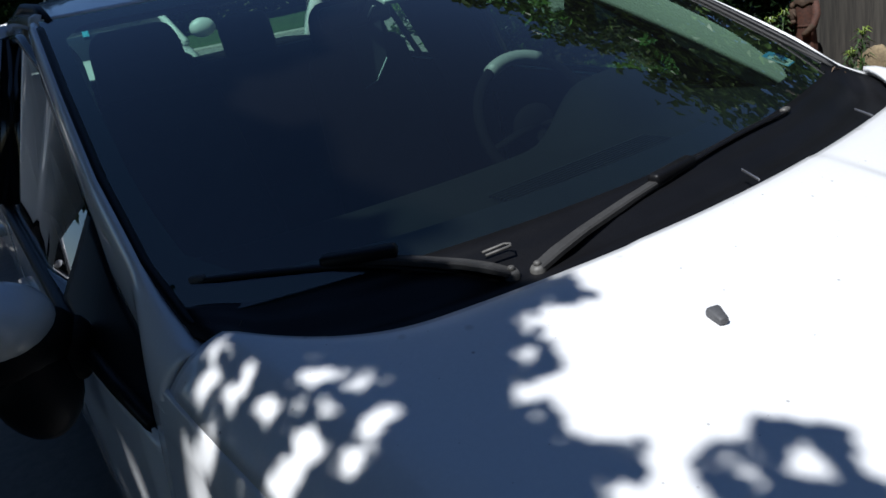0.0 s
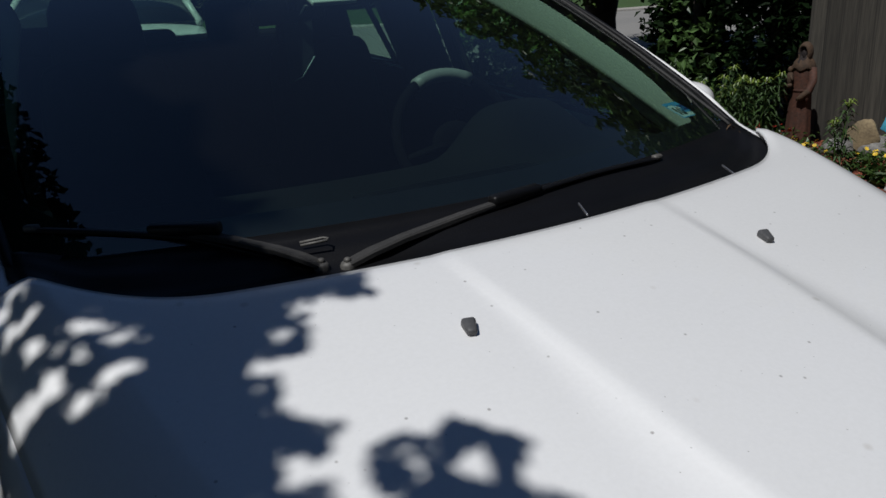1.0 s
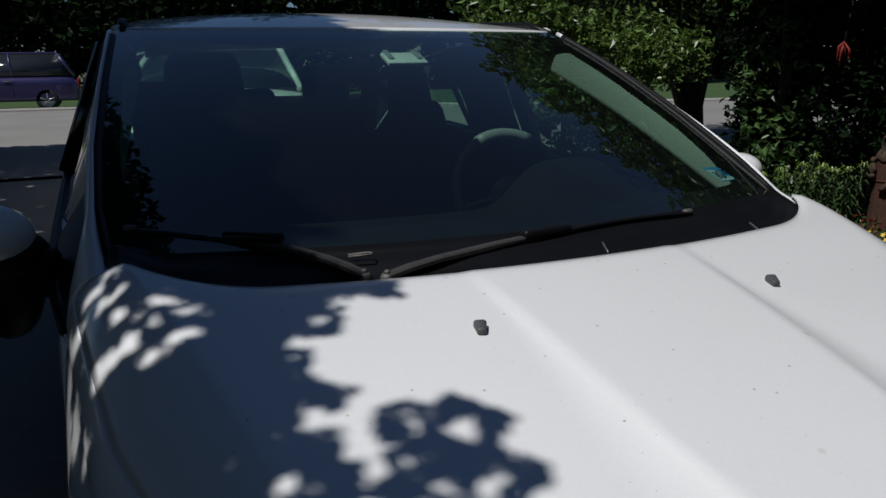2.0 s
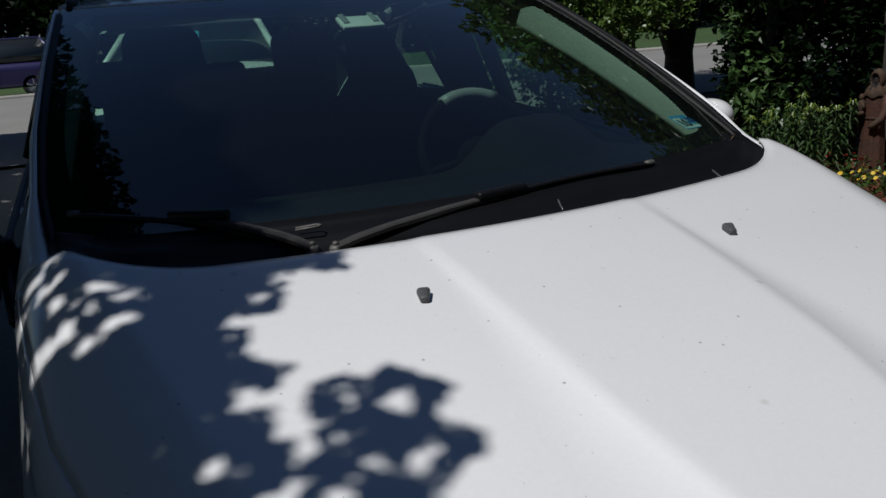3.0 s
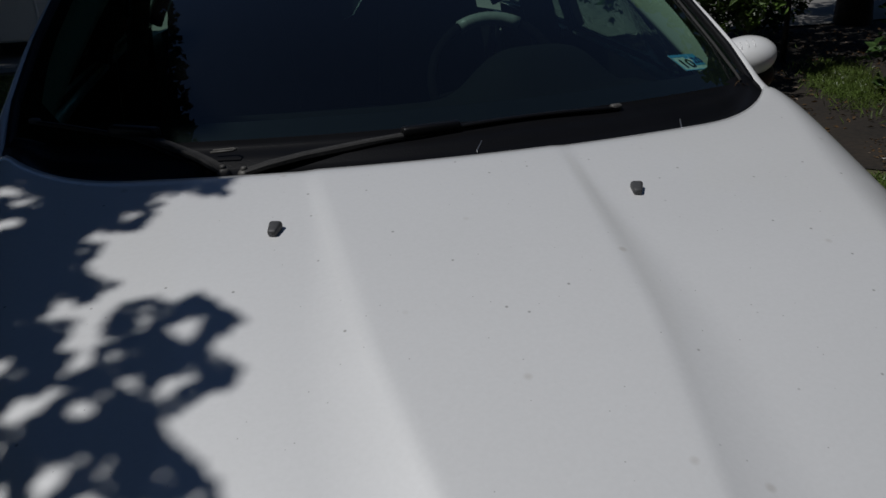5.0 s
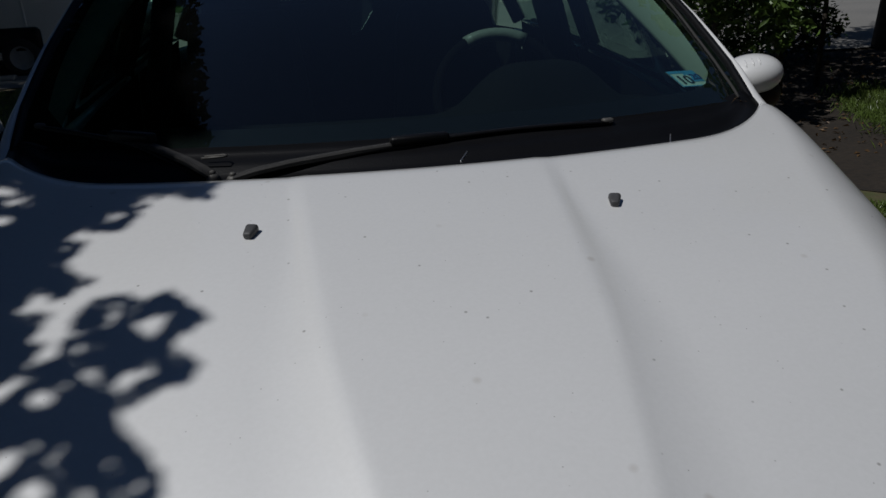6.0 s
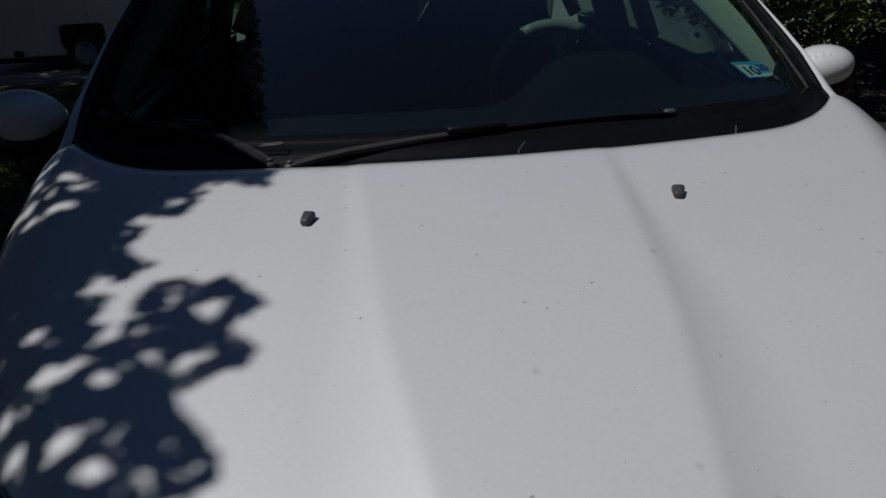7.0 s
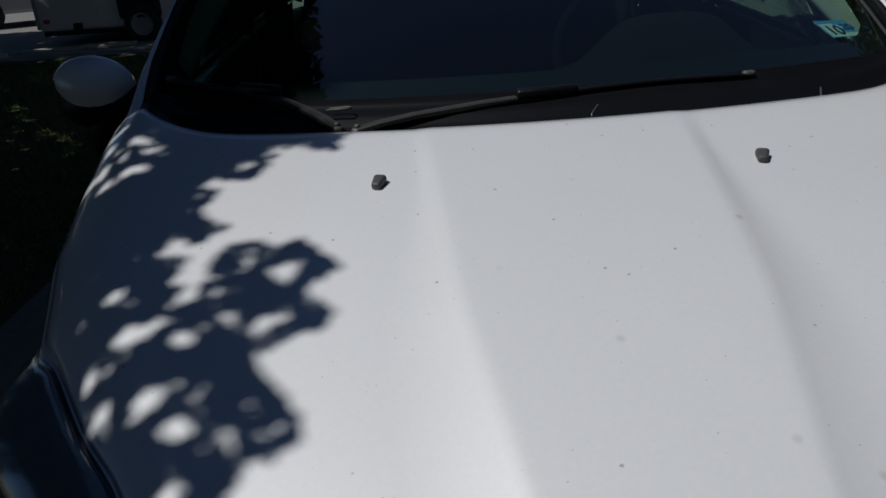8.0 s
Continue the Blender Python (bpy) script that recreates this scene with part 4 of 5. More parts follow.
    # cabin: pillars, roof and panes
    yb, yt, ye, yf = hood + 0.12, hood + 0.85, L - tail - 0.35, L - tail + 0.05
    xb, xt = hw * 0.88, hw * 0.70
    part("roof", box((0, (yt + ye) / 2, H - 0.03), (xt * 2, ye - yt, 0.06), 0.03, seg=3), paint, c)
    for s in (-1, 1):
        for a, b in (((s * xb, yb, belt - 0.02), (s * xt * 0.97, yt, H - 0.03)), ((s * xb, yf, belt - 0.02), (s * xt * 0.97, ye, H - 0.03)), ((s * xb, (yb + yf) / 2 + 0.15, belt - 0.02), (s * xt * 0.97, (yb + yf) / 2 + 0.1, H - 0.03))):
            part("pillar", tube([a, b], 0.032, 8), paint, c)
        bm = bmesh.new()
        bm.faces.new([bm.verts.new(p) for p in ((s * xb, yb, belt), (s * xb, yf, belt), (s * xt, ye, H - 0.06), (s * xt, yt, H - 0.06))])
        part("side_window", thicken(bm, 0.006 * s), dark_window, c)
        part("headlight", ellipsoid((s * W * 0.36, 0.06, 0.68), (0.16, 0.08, 0.08), 14, 8), lens_clear, c)
        part("tail_lamp", box((s * W * 0.40, L, 0.78), (0.14, 0.05, 0.22), 0.02), red_lens, c)
        part("door_mirror", ellipsoid((s * (hw + 0.08), yb + 0.28, belt + 0.06), (0.11, 0.06, 0.08), 14, 10), paint, c)
        part("door_handle", box((s * (hw + 0.01), (yb + yf) / 2, belt - 0.14), (0.03, 0.16, 0.03), 0.01), chrome, c)
        part("door_seam", box((s * (hw + 0.002), (yb + yf) / 2 + 0.15, (belt + 0.35) / 2), (0.006, 0.008, belt - 0.4)), black_plastic, c)
        for y in (0.82, L - 0.85):
            w = new("wheel")
            w.parent = c
            w.location = (s * (hw - 0.10), y, 0.31)
            part("tyre", lathe([(0.20, -0.1), (0.29, -0.1), (0.31, -0.07), (0.31, 0.07), (0.29, 0.1), (0.20, 0.1)], (s * (hw - 0.10), y, 0.31), 24, (0, 90, 0), caps=False), rubber, w)
            part("rim", lathe([(0.03, 0.085), (0.06, 0.07), (0.17, 0.08), (0.205, 0.095), (0.205, -0.09)], (s * (hw - 0.10), y, 0.31), 24, (0, 90 * s, 0)), alloy, w)
            for k in range(5):
                a = 2 * math.pi * k / 5
                part("spoke", box((s * (hw - 0.005), y + 0.115 * math.sin(a), 0.31 + 0.115 * math.cos(a)), (0.02, 0.035, 0.16), 0.008, (-math.degrees(a), 0, 0)), alloy, w)
    for y0, z0, y1, z1, nm in ((yb, belt, yt, H - 0.05, "windshield"), (yf, belt, ye, H - 0.05, "rear_window")):
        bm = bmesh.new()
        bm.faces.new([bm.verts.new(p) for p in ((-xb + 0.03, y0, z0), (xb - 0.03, y0, z0), (xt - 0.05, y1, z1), (-xt + 0.05, y1, z1))])
        part(nm, thicken(bm, 0.006), dark_window, c)
    c.matrix_basis = pose(*base, 0, 0, yaw)
    return c


wagon_at = (-0.186, 4.562, ground_z(0, 7))
wagon = parked_car("car", wagon_at, -12, paint_white_far, "white wagon parked nose-in behind on the driveway", L=4.5, W=1.68, H=1.40, hood=1.35, belt=1.02)
wagon_tag = part("windshield_tag", box((0.03, 1.86, 1.235), (0.05, 0.012, 0.20), 0.003, (-58, 0, 0)), blue_glaze, None)
wagon_tag.parent = wagon
parked_car("car", (-6.0, 25.2, 0.2), -90, paint_purple, "purple minivan parked beyond the street", L=4.6, W=1.8, H=1.66, hood=0.9, belt=1.0, tail=0.15)
parked_car("car", (-9.0, 13.3, 0.2), -60, paint_grey, "silver van parked beside the trailer", L=4.6, W=1.8, H=1.75, hood=0.8, belt=1.0, tail=0.1)


def build_trailer():
    t = thing("cargo_trailer", (-3.6, 10.4, 0.2), "white enclosed cargo trailer standing on the verge", "trailer")
    part("box_body", box((-3.92, 10.5, 1.50), (2.84, 1.9, 2.16), 0.04), paint_white_far, t)
    part("floor_frame", box((-3.92, 10.5, 0.39), (2.80, 1.8, 0.07), 0.01), black_plastic, t)
    part("corner_trim", box((-5.34, 9.545, 1.5), (0.04, 0.02, 2.1), 0.005), alloy, t)
    for x in (-4.5, -3.85, -3.2):
        part("panel_rib", box((x, 9.546, 1.52), (0.03, 0.012, 1.95), 0.004), paint_white_far, t)
    part("marker_lamp", box((-5.22, 9.535, 0.55), (0.08, 0.03, 0.05), 0.01), red_lens, t)
    part("plate_bracket", box((-4.82, 9.535, 0.47), (0.12, 0.02, 0.08), 0.005), black_plastic, t)
    w = new("wheel")
    w.parent = t
    w.location = Vector((-3.95, 9.62, 0.52)) - Vector((-3.6, 10.4, 0.2))
    part("tyre", lathe([(0.145, -0.09), (0.225, -0.09), (0.245, -0.06), (0.245, 0.06), (0.225, 0.09), (0.145, 0.09)], (-3.95, 9.55, 0.445), 28, (90, 0, 0), caps=False), rubber, w)
    part("rim", lathe([(0.04, 0.06), (0.10, 0.05), (0.135, 0.08), (0.15, 0.09), (0.15, -0.08)], (-3.95, 9.55, 0.445), 28, (90, 0, 0)), rim_dull, w)
    part("mudguard", box((-3.97, 9.58, 0.66), (0.56, 0.20, 0.30), 0.06, seg=3), black_plastic, t, "black mudguard over the wheel")


build_trailer()
for i, (x, y, l, w, r) in enumerate(((-4.7, 9.0, 1.5, 0.25, 12), (-4.3, 8.75, 1.9, 0.2, 4), (-5.3, 8.8, 0.5, 0.25, 40))):
    tagged(part("plank", box((x, y, ground_z(x, y) + 0.02 + 0.03 * (i == 0)), (l, w, 0.04), 0.006, (0, 0, r)), concrete, None), "pale weathered plank lying on the grass", "plank", "planks on the lawn")


# ---- garden bed ----
def build_fence():
    fence = thing("fence", (4.46, 0.6, 0.0), "weathered grey dog-eared picket fence behind the garden bed", "fence")
    rng = random.Random(5)
    shapes = []
    for k in range(4):
        h = 1.445 + 0.006 * k
        bm = bmesh.new()
        w = 0.0615 - 0.0004 * k
        out = [(-w, 0), (w, 0), (w, h - 0.030), (w - 0.014, h - 0.006), (w - 0.026, h), (-w + 0.026, h), (-w + 0.014, h - 0.006), (-w, h - 0.030)]
        f = bm.faces.new([bm.verts.new((0, y, z)) for y, z in out])
        r = bmesh.ops.extrude_face_region(bm, geom=[f])
        bmesh.ops.translate(bm, verts=[v for v in r["geom"] if isinstance(v, bmesh.types.BMVert)], vec=(0.018, 0, 0))
        bmesh.ops.recalc_face_normals(bm, faces=bm.faces)
        me = bpy.data.meshes.new("picket")
        bm.to_mesh(me)
        bm.free()
        me.materials.append(fence_wood)
        shapes.append(me)
    for i in range(53):
        p = new("picket", shapes[rng.randrange(4)])
        p.parent = fence
        y = 2.80 - 0.1225 * i
        p.location = (0.02 * rng.random() - 0.01, y - 0.6, 0.03 + rng.uniform(-0.012, 0.012))
        p.rotation_euler = (radians(rng.uniform(-0.10, 0.10)), 0, radians(rng.uniform(-2, 2)))
    for z in (0.35, 1.15):
        part("rail", box((4.50, -0.36, z), (0.04, 6.5, 0.09), 0.005), fence_wood, fence)
    for y in (2.78, 0.4, -2.0):
        part("post", box((4.56, y, 0.72), (0.09, 0.09, 1.44), 0.006), fence_wood, fence)


build_fence()


def bed_x(y):
    """The bed's front edge, which curves back at its far end."""
    return table(y, (0.6, 3.05), (1.0, 3.02), (1.5, 3.01), (1.9, 3.09), (2.4, 3.27), (2.9, 3.48), (3.15, 3.68), (3.3, 4.0))


bm = grid(lambda u, v: (bed_x(-3.5 + 6.75 * v) + 0.03 + (4.52 - bed_x(-3.5 + 6.75 * v)) * u, -3.5 + 6.75 * v, 0.085 + 0.03 * math.sin(u * 3.0) + 0.02 * noise.noise(Vector((u * 9, v * 40, 0)))), 20, 90)
tagged(part("garden_bed", bm, mulch_red, None), "raised bed covered with red bark mulch", "garden bed", kind="structure")
rng_m = np.random.default_rng(4)
pts = np.stack([rng_m.uniform(3.1, 4.4, 11000), rng_m.uniform(-3.4, 3.2, 11000), rng_m.uniform(0.10, 0.125, 11000)], 1)
pts = np.array([p for p in pts if p[0] > bed_x(p[1]) + 0.06])
v, f = leaves(pts, 0.05, rng_m, 0.25, 0.35, 0.5)
tagged(data_part("mulch_chips", v, f, mulch_red), "scattered red bark chips", "mulch", kind="stuff")


def edge_stone(x, y, turn, seed):
    """A concrete edging block with two scalloped tops."""
    bm = box((0, 0, 0.075), (0.085, 0.272, 0.18), 0.0)
    bmesh.ops.subdivide_edges(bm, edges=bm.edges[:], cuts=9, use_grid_fill=True)
    for v in bm.verts:
        if v.co.z > 0.07:
            k = (v.co.z - 0.07) / 0.09
            v.co.z -= k * 0.060 * (1 - abs(math.sin(math.pi * (v.co.y + 0.135) / 0.135)) ** 0.55)
            v.co.x *= 1 - 0.3 * k * k
        v.co += 0.007 * noise.noise_vector(v.co * 13 + Vector((seed * 1.7, 0, 0)))
    ob = part("edging_stone", bm, stone_grey, None)
    ob.matrix_basis = pose(x, y, -0.01, 0, 0, turn)
    tagged(ob, "grey scalloped concrete edging block along the bed", "edging stone", "stones edging the bed")


at_y = 3.14
for i in range(24):
    slope = (bed_x(at_y) - bed_x(at_y - 0.2)) / 0.2
    if not 0.62 < at_y < 0.90:
        edge_stone(bed_x(at_y) - 0.02, at_y, -math.degrees(math.atan(slope)), i)
    at_y -= 0.275 / math.hypot(1, slope)


def plant(name, base, h, r, n, mat, label, size=0.07, stems=6, seed=1, aspect=0.28, category="plant"):
    """A leafy plant: thin stems with narrow leaves all along them."""
    rng = np.random.default_rng(seed)
    p = thing(name, base, label, category)
    b = np.array(base)
    cs = []
    for s in range(stems):
        a = rng.uniform(0, 2 * math.pi)
        top = b + np.array([math.cos(a) * r * rng.uniform(0.2, 1), math.sin(a) * r * rng.uniform(0.2, 1), h * rng.uniform(0.75, 1.05)])
        foot = b + np.array([math.cos(a), math.sin(a), 0]) * r * 0.25
        part("stem", tube([foot, (foot + top) / 2 + rng.normal(size=3) * 0.01, top], [0.006, 0.005, 0.003], 5), mat, p)
        k = n // stems
        t = rng.uniform(0.08, 1.03, k)[:, None]
        out = rng.normal(size=(k, 3)) * np.array([1, 1, 0.35])
        out /= np.linalg.norm(out, axis=1)[:, None]
        cs.append(foot + (top - foot) * t + out * size * 0.55 * rng.uniform(0.4, 1.2, k)[:, None])
    v, f = leaves(np.concatenate(cs), size, rng, 0.5, aspect, 0.5)
    data_part("foliage", v, f, mat, p)
    return p


def flowers(name, base, r, h, n, size, mat, label, seed, leafmat=None, category="flowers"):
    rng = np.random.default_rng(seed)
    p = thing(name, base, label, category)
    b = np.array(base)
    c = b + np.stack([rng.normal(size=400) * r * 0.6, rng.normal(size=400) * r * 0.6, rng.uniform(0, h, 400)], 1)
    v, f = leaves(c, 0.04, rng, 0.6, 0.5, 0.6)
    data_part("foliage", v, f, leafmat or leaf_green, p)
    for i in range(n):
        a, q = rng.uniform(0, 6.28), r * math.sqrt(rng.uniform(0, 1))
        cc = b + np.array([math.cos(a) * q, math.sin(a) * q, h * rng.uniform(0.85, 1.15)])
        k = 6
        pet = np.array([cc + size * 0.5 * np.array([math.cos(t), math.sin(t), 0.35]) for t in [2 * math.pi * j / k for j in range(k)]])
        bm = bmesh.new()
        mid = bm.verts.new(cc)
        for j in range(k):
            t0, t1 = 2 * math.pi * (j - 0.45) / k, 2 * math.pi * (j + 0.45) / k
            v0 = bm.verts.new(cc + size * 0.42 * np.array([math.cos(t0), math.sin(t0), 0.25]))
            v1 = bm.verts.new(pet[j])
            v2 = bm.verts.new(cc + size * 0.42 * np.array([math.cos(t1), math.sin(t1), 0.25]))
            bm.faces.new((mid, v0, v1, v2))
        bmesh.ops.rotate(bm, verts=bm.verts, cent=Vector(cc), matrix=Euler((rng.normal() * 0.5, -0.5 + rng.normal() * 0.4, 0)).to_matrix())
        part("blossom", bm, mat, p)
    return p


def build_statue():
    """A hooded robed figure with a small figure on one arm, cast in one piece."""
    prof = [(0.104, 0), (0.106, 0.02), (0.101, 0.12), (0.092, 0.26), (0.082, 0.38), (0.082, 0.47), (0.082, 0.53), (0.074, 0.57), (0.050, 0.60), (0.038, 0.62)]
    robe = lathe(prof, (0, 0, 0), 48)
    for v in robe.verts:
        a = math.atan2(v.co.y, v.co.x)
        fold = (0.075 * math.sin(a * 9 + v.co.z * 5) + 0.035 * math.sin(a * 20 - v.co.z * 9)) * max(0.0, 1 - v.co.z / 0.46)
        v.co.x, v.co.y = v.co.x * (1 + fold) * 0.82, v.co.y * (1 + fold)
    cape = lathe([(0.036, 0.628), (0.058, 0.612), (0.084, 0.585), (0.097, 0.548), (0.093, 0.542), (0.078, 0.575)], (0, 0, 0), 32, caps=False)
    for v in cape.verts:
        v.co.x *= 0.82
        v.co.z += 0.010 * math.sin(math.atan2(v.co.y, v.co.x) * 5)
    hood = ellipsoid((0.006, 0, 0.655), (0.056, 0.058, 0.074), 26, 20)
    for v in hood.verts:
        d = math.hypot(v.co.y / 0.040, (v.co.z - 0.650) / 0.052)
        if v.co.x < 0 and d < 1:
            v.co.x = v.co.x * (1 - 1.15 * (1 - d ** 3))
    face = ellipsoid((-0.004, 0, 0.645), (0.020, 0.024, 0.034), 14, 12)
    arms = [tube([(0, -0.082, 0.555), (-0.020, -0.106, 0.47), (-0.050, -0.100, 0.400), (-0.088, -0.055, 0.355), (-0.096, -0.030, 0.345)], [0.030, 0.033, 0.034, 0.026, 0.014], 12, flat=0.8),
            tube([(0, 0.082, 0.555), (-0.025, 0.104, 0.48), (-0.060, 0.090, 0.430), (-0.100, 0.045, 0.435), (-0.104, 0.020, 0.440)], [0.030, 0.032, 0.032, 0.024, 0.013], 12, flat=0.8)]
    cuffs = [tube([(-0.050, s * 0.098, 0.41), (-0.052, s * 0.094, 0.35), (-0.050, s * 0.088, 0.31)], [0.026, 0.022, 0.004], 10, flat=0.6) for s in (-1, 1)]
    child = [ellipsoid((-0.092, 0.050, 0.482), (0.026, 0.030, 0.050), 14, 10), ellipsoid((-0.094, 0.052, 0.545), (0.019, 0.019, 0.022), 12, 10), tube([(-0.105, 0.034, 0.50), (-0.112, 0.010, 0.475)], [0.011, 0.007], 8)]
    girdle = lathe([(0.089, 0.395), (0.094, 0.402), (0.089, 0.410)], (0, 0, 0), 32, caps=False)
    for v in girdle.verts:
        v.co.x *= 0.82
    body = join(robe, cape, hood, face, *arms, *cuffs, *child, girdle, box((0, 0, 0.008), (0.20, 0.22, 0.024), 0.008))
    ob = part("statue", body, [terracotta, weathered, dark_stone_face_shade], None)
    ob.location = (4.16, 2.66, 0.11)
    ob.scale = (0.88, 0.86, 1.0)
    # third material blackens the face: shade inside the hood put into colour
    for p in ob.data.polygons:
        p.material_index = 2 if (p.center.x < 0.02 and math.hypot(p.center.y / 0.040, (p.center.z - 0.650) / 0.052) < 0.95) else int(p.center.z > 0.53 or (p.center.x < -0.075 and p.center.z > 0.33))
    tagged(ob, "hooded reddish brown robed statue before the fence", "statue")


build_statue()


def build_hanging_pot():
    c = Vector((3.36, 1.02, 0.0))
    s = thing("planter_stand", (3.5, 0.93, 0.1), "black iron shepherd hook stand", "plant stand")
    part("pole", tube([(3.52, 0.90, 0.05), (3.52, 0.90, 1.05), (3.50, 0.92, 1.17), (3.44, 0.97, 1.22), (3.38, 1.01, 1.17), (3.36, 1.02, 1.10)], 0.008, 8), iron, s)
    part("scroll", tube([(3.52, 0.90, 0.62), (3.50, 0.93, 0.70), (3.49, 0.955, 0.80), (3.50, 0.93, 0.86), (3.52, 0.90, 0.82)], 0.007, 8), iron, s)
    part("leg", tube([(3.50, 0.90, 0.02), (3.50, 0.90, 0.40)], 0.014, 8), iron, s)
    p = thing("hanging_pot", (3.36, 1.02, 0.22), "black plastic pot of pink petunias hanging on the stand", "flower pot")
    part("pot", lathe([(0.10, 0.0), (0.125, 0.02), (0.165, 0.20), (0.185, 0.215), (0.185, 0.245), (0.172, 0.245), (0.165, 0.21), (0.0, 0.205)], (c.x, c.y, 0.22), 28), pot_black, p)
    for k in range(3):
        a = 2.1 * k + 0.4
        part("hanger_wire", tube([(c.x + 0.17 * math.cos(a), c.y + 0.17 * math.sin(a), 0.45), (c.x, c.y, 1.12)], 0.0025, 5), iron, p)
    flowers("petunias", (3.36, 1.02, 0.43), 0.19, 0.18, 9, 0.065, petal_pink, "pink petunias growing in the black pot", 3, category="flowers")


build_hanging_pot()
flowers("marigolds", (3.66, 2.30, 0.10), 0.20, 0.14, 16, 0.030, petal_yellow, "low yellow marigolds in the bed", 4)
flowers("marigolds", (3.85, 1.95, 0.10), 0.12, 0.12, 6, 0.032, petal_yellow, "few yellow marigolds in the bed", 14)
flowers("red_flowers", (4.0, 2.75, 0.10), 0.18, 0.16, 12, 0.035, petal_red, "small red flowers by the statue", 5)
flowers("white_flowers", (3.8, 1.45, 0.10), 0.12, 0.16, 10, 0.035, petal_white, "small white flowers in the bed", 6)


def lily(base, stems, radius, height, seed, label):
    """Upright lily stems ringed with narrow drooping leaves, each ending in a pale tuft."""
    rng = np.random.default_rng(seed)
    p = thing("lily", base, label, "plant")
    low = ([], [])

    def blade(store, at, a, rise, long, wide):
        out, across = np.array([math.cos(a), math.sin(a), 0]), np.array([-math.sin(a), math.cos(a), 0])
        vs, fs = store
        k = len(vs)
        mid, end = at + out * long * 0.5 + np.array([0, 0, rise * long]), at + out * long + np.array([0, 0, (rise * 1.1 - 0.42) * long])
        drop = np.array([0, 0, 0.25 * wide])
        vs.extend([at, mid + across * wide + drop, mid - drop, mid - across * wide + drop, end])
        fs.extend([(k, k + 1, k + 2), (k, k + 2, k + 3), (k + 1, k + 4, k + 2), (k + 2, k + 4, k + 3)])
    b = np.array(base)
    for i in range(stems):
        a, r = 2.4 * i + rng.uniform(0, 0.6), radius * math.sqrt((i + 0.4) / stems)
        foot = b + np.array([math.cos(a) * r * 0.75, math.sin(a) * r * 0.75, 0])
        top = b + np.array([math.cos(a) * r, math.sin(a) * r, 0]) + np.array([rng.normal() * 0.02, rng.normal() * 0.02, height * rng.uniform(0.62, 1.05)])
        part("stem", tube([foot, (foot + top) / 2 + np.array([rng.normal() * 0.008, rng.normal() * 0.008, 0]), top], [0.006, 0.005, 0.003], 6), leaf_green, p)
        n = int(height / 0.0085)
        for j in range(n):
            t = 0.06 + 0.94 * j / n
            blade(low, foot + (top - foot) * t, 2.4 * j + rng.normal() * 0.3, 0.25 + 0.25 * t + rng.normal() * 0.1, (0.125 - 0.06 * t) * rng.uniform(0.8, 1.15), 0.0095)
        tips = ([], [])
        for j in range(11):
            blade(tips, top - np.array([0, 0, 0.012 * rng.random()]), 2.4 * j, 0.75 + rng.normal() * 0.2, 0.048 * rng.uniform(0.7, 1.2), 0.0075)
        data_part("shoot_tip", np.array(tips[0]), tips[1], leaf_tip, p)
    data_part("foliage", np.array(low[0]), low[1], leaf_lily, p)


lily((3.34, 1.27, 0.10), 4, 0.09, 0.50, 7, "tall leafy lily plant in the bed")
lily((3.62, 1.98, 0.10), 2, 0.04, 0.46, 8, "single leafy lily beside the marigolds")
lily((3.87, 2.84, 0.09), 7, 0.20, 0.54, 20, "dense clump of lily shoots with pale tips")
lily((3.73, 3.06, 0.09), 7, 0.20, 0.54, 21, "dense clump of lily shoots with pale tips")
lily((4.02, 3.12, 0.09), 4, 0.14, 0.46, 22, "clump of lily shoots in the shade of the ivy")
plant("rose", (4.0, 1.86, 0.10), 0.55, 0.12, 200, leaf_bright, "leggy rose shoot against the fence", 0.07, 5, 9)
plant("tuft", (3.55, 1.70, 0.10), 0.12, 0.09, 90, leaf_green, "small green tuft in the mulch", 0.09, 6, 11)
plant("tuft", (3.62, 1.13, 0.10), 0.15, 0.12, 120, leaf_bright, "small green tuft in the mulch", 0.09, 6, 12)
for i, (x, y, r, mat) in enumerate(((3.27, 1.83, 0.035, stone_white), (4.25, 2.1, 0.13, stone_grey), (4.1, 2.3, 0.10, stone_grey), (4.3, 1.9, 0.12, stone_grey), (3.43, 1.10, 0.05, stone_white), (3.38, 1.02, 0.04, stone_white), (3.52, 1.57, 0.045, stone_white), (3.5, 1.47, 0.04, stone_white))):
    tagged(part("rock", ellipsoid((x, y, 0.11 + r * 0.35), (r, r * 1.2, r * 0.75), 14, 10, 0.35, i + 1), mat, None), "pale rounded rock lying on the mulch" if mat == stone_white else "grey fieldstone lying on the mulch", "rock", "rocks in the bed")
bm = ellipsoid((0, 0, 0), (0.055, 0.13, 0.17), 18, 14, 0.22, 27)
for v in bm.verts:
    v.co.y -= 0.55 * (v.co.z + 0.1) * (v.co.z > -0.1)
    v.co.y *= 1 - 0.3 * smooth01(0, 0.17, v.co.z)
bmesh.ops.translate(bm, verts=bm.verts, vec=(4.18, 2.27, 0.20))
tagged(part("rock", bm, tan_stone, None), "tan upright stone with a slanting top in the bed", "rock", "rocks in the bed")
tagged(part("rock", ellipsoid((3.13, 0.80, 0.07), (0.19, 0.14, 0.10), 20, 12, 0.12, 21), dark_stone_face_shade, None), "smooth dark rounded stone closing the gap in the edging", "rock", "rocks in the bed")
rng_d = np.random.default_rng(31)
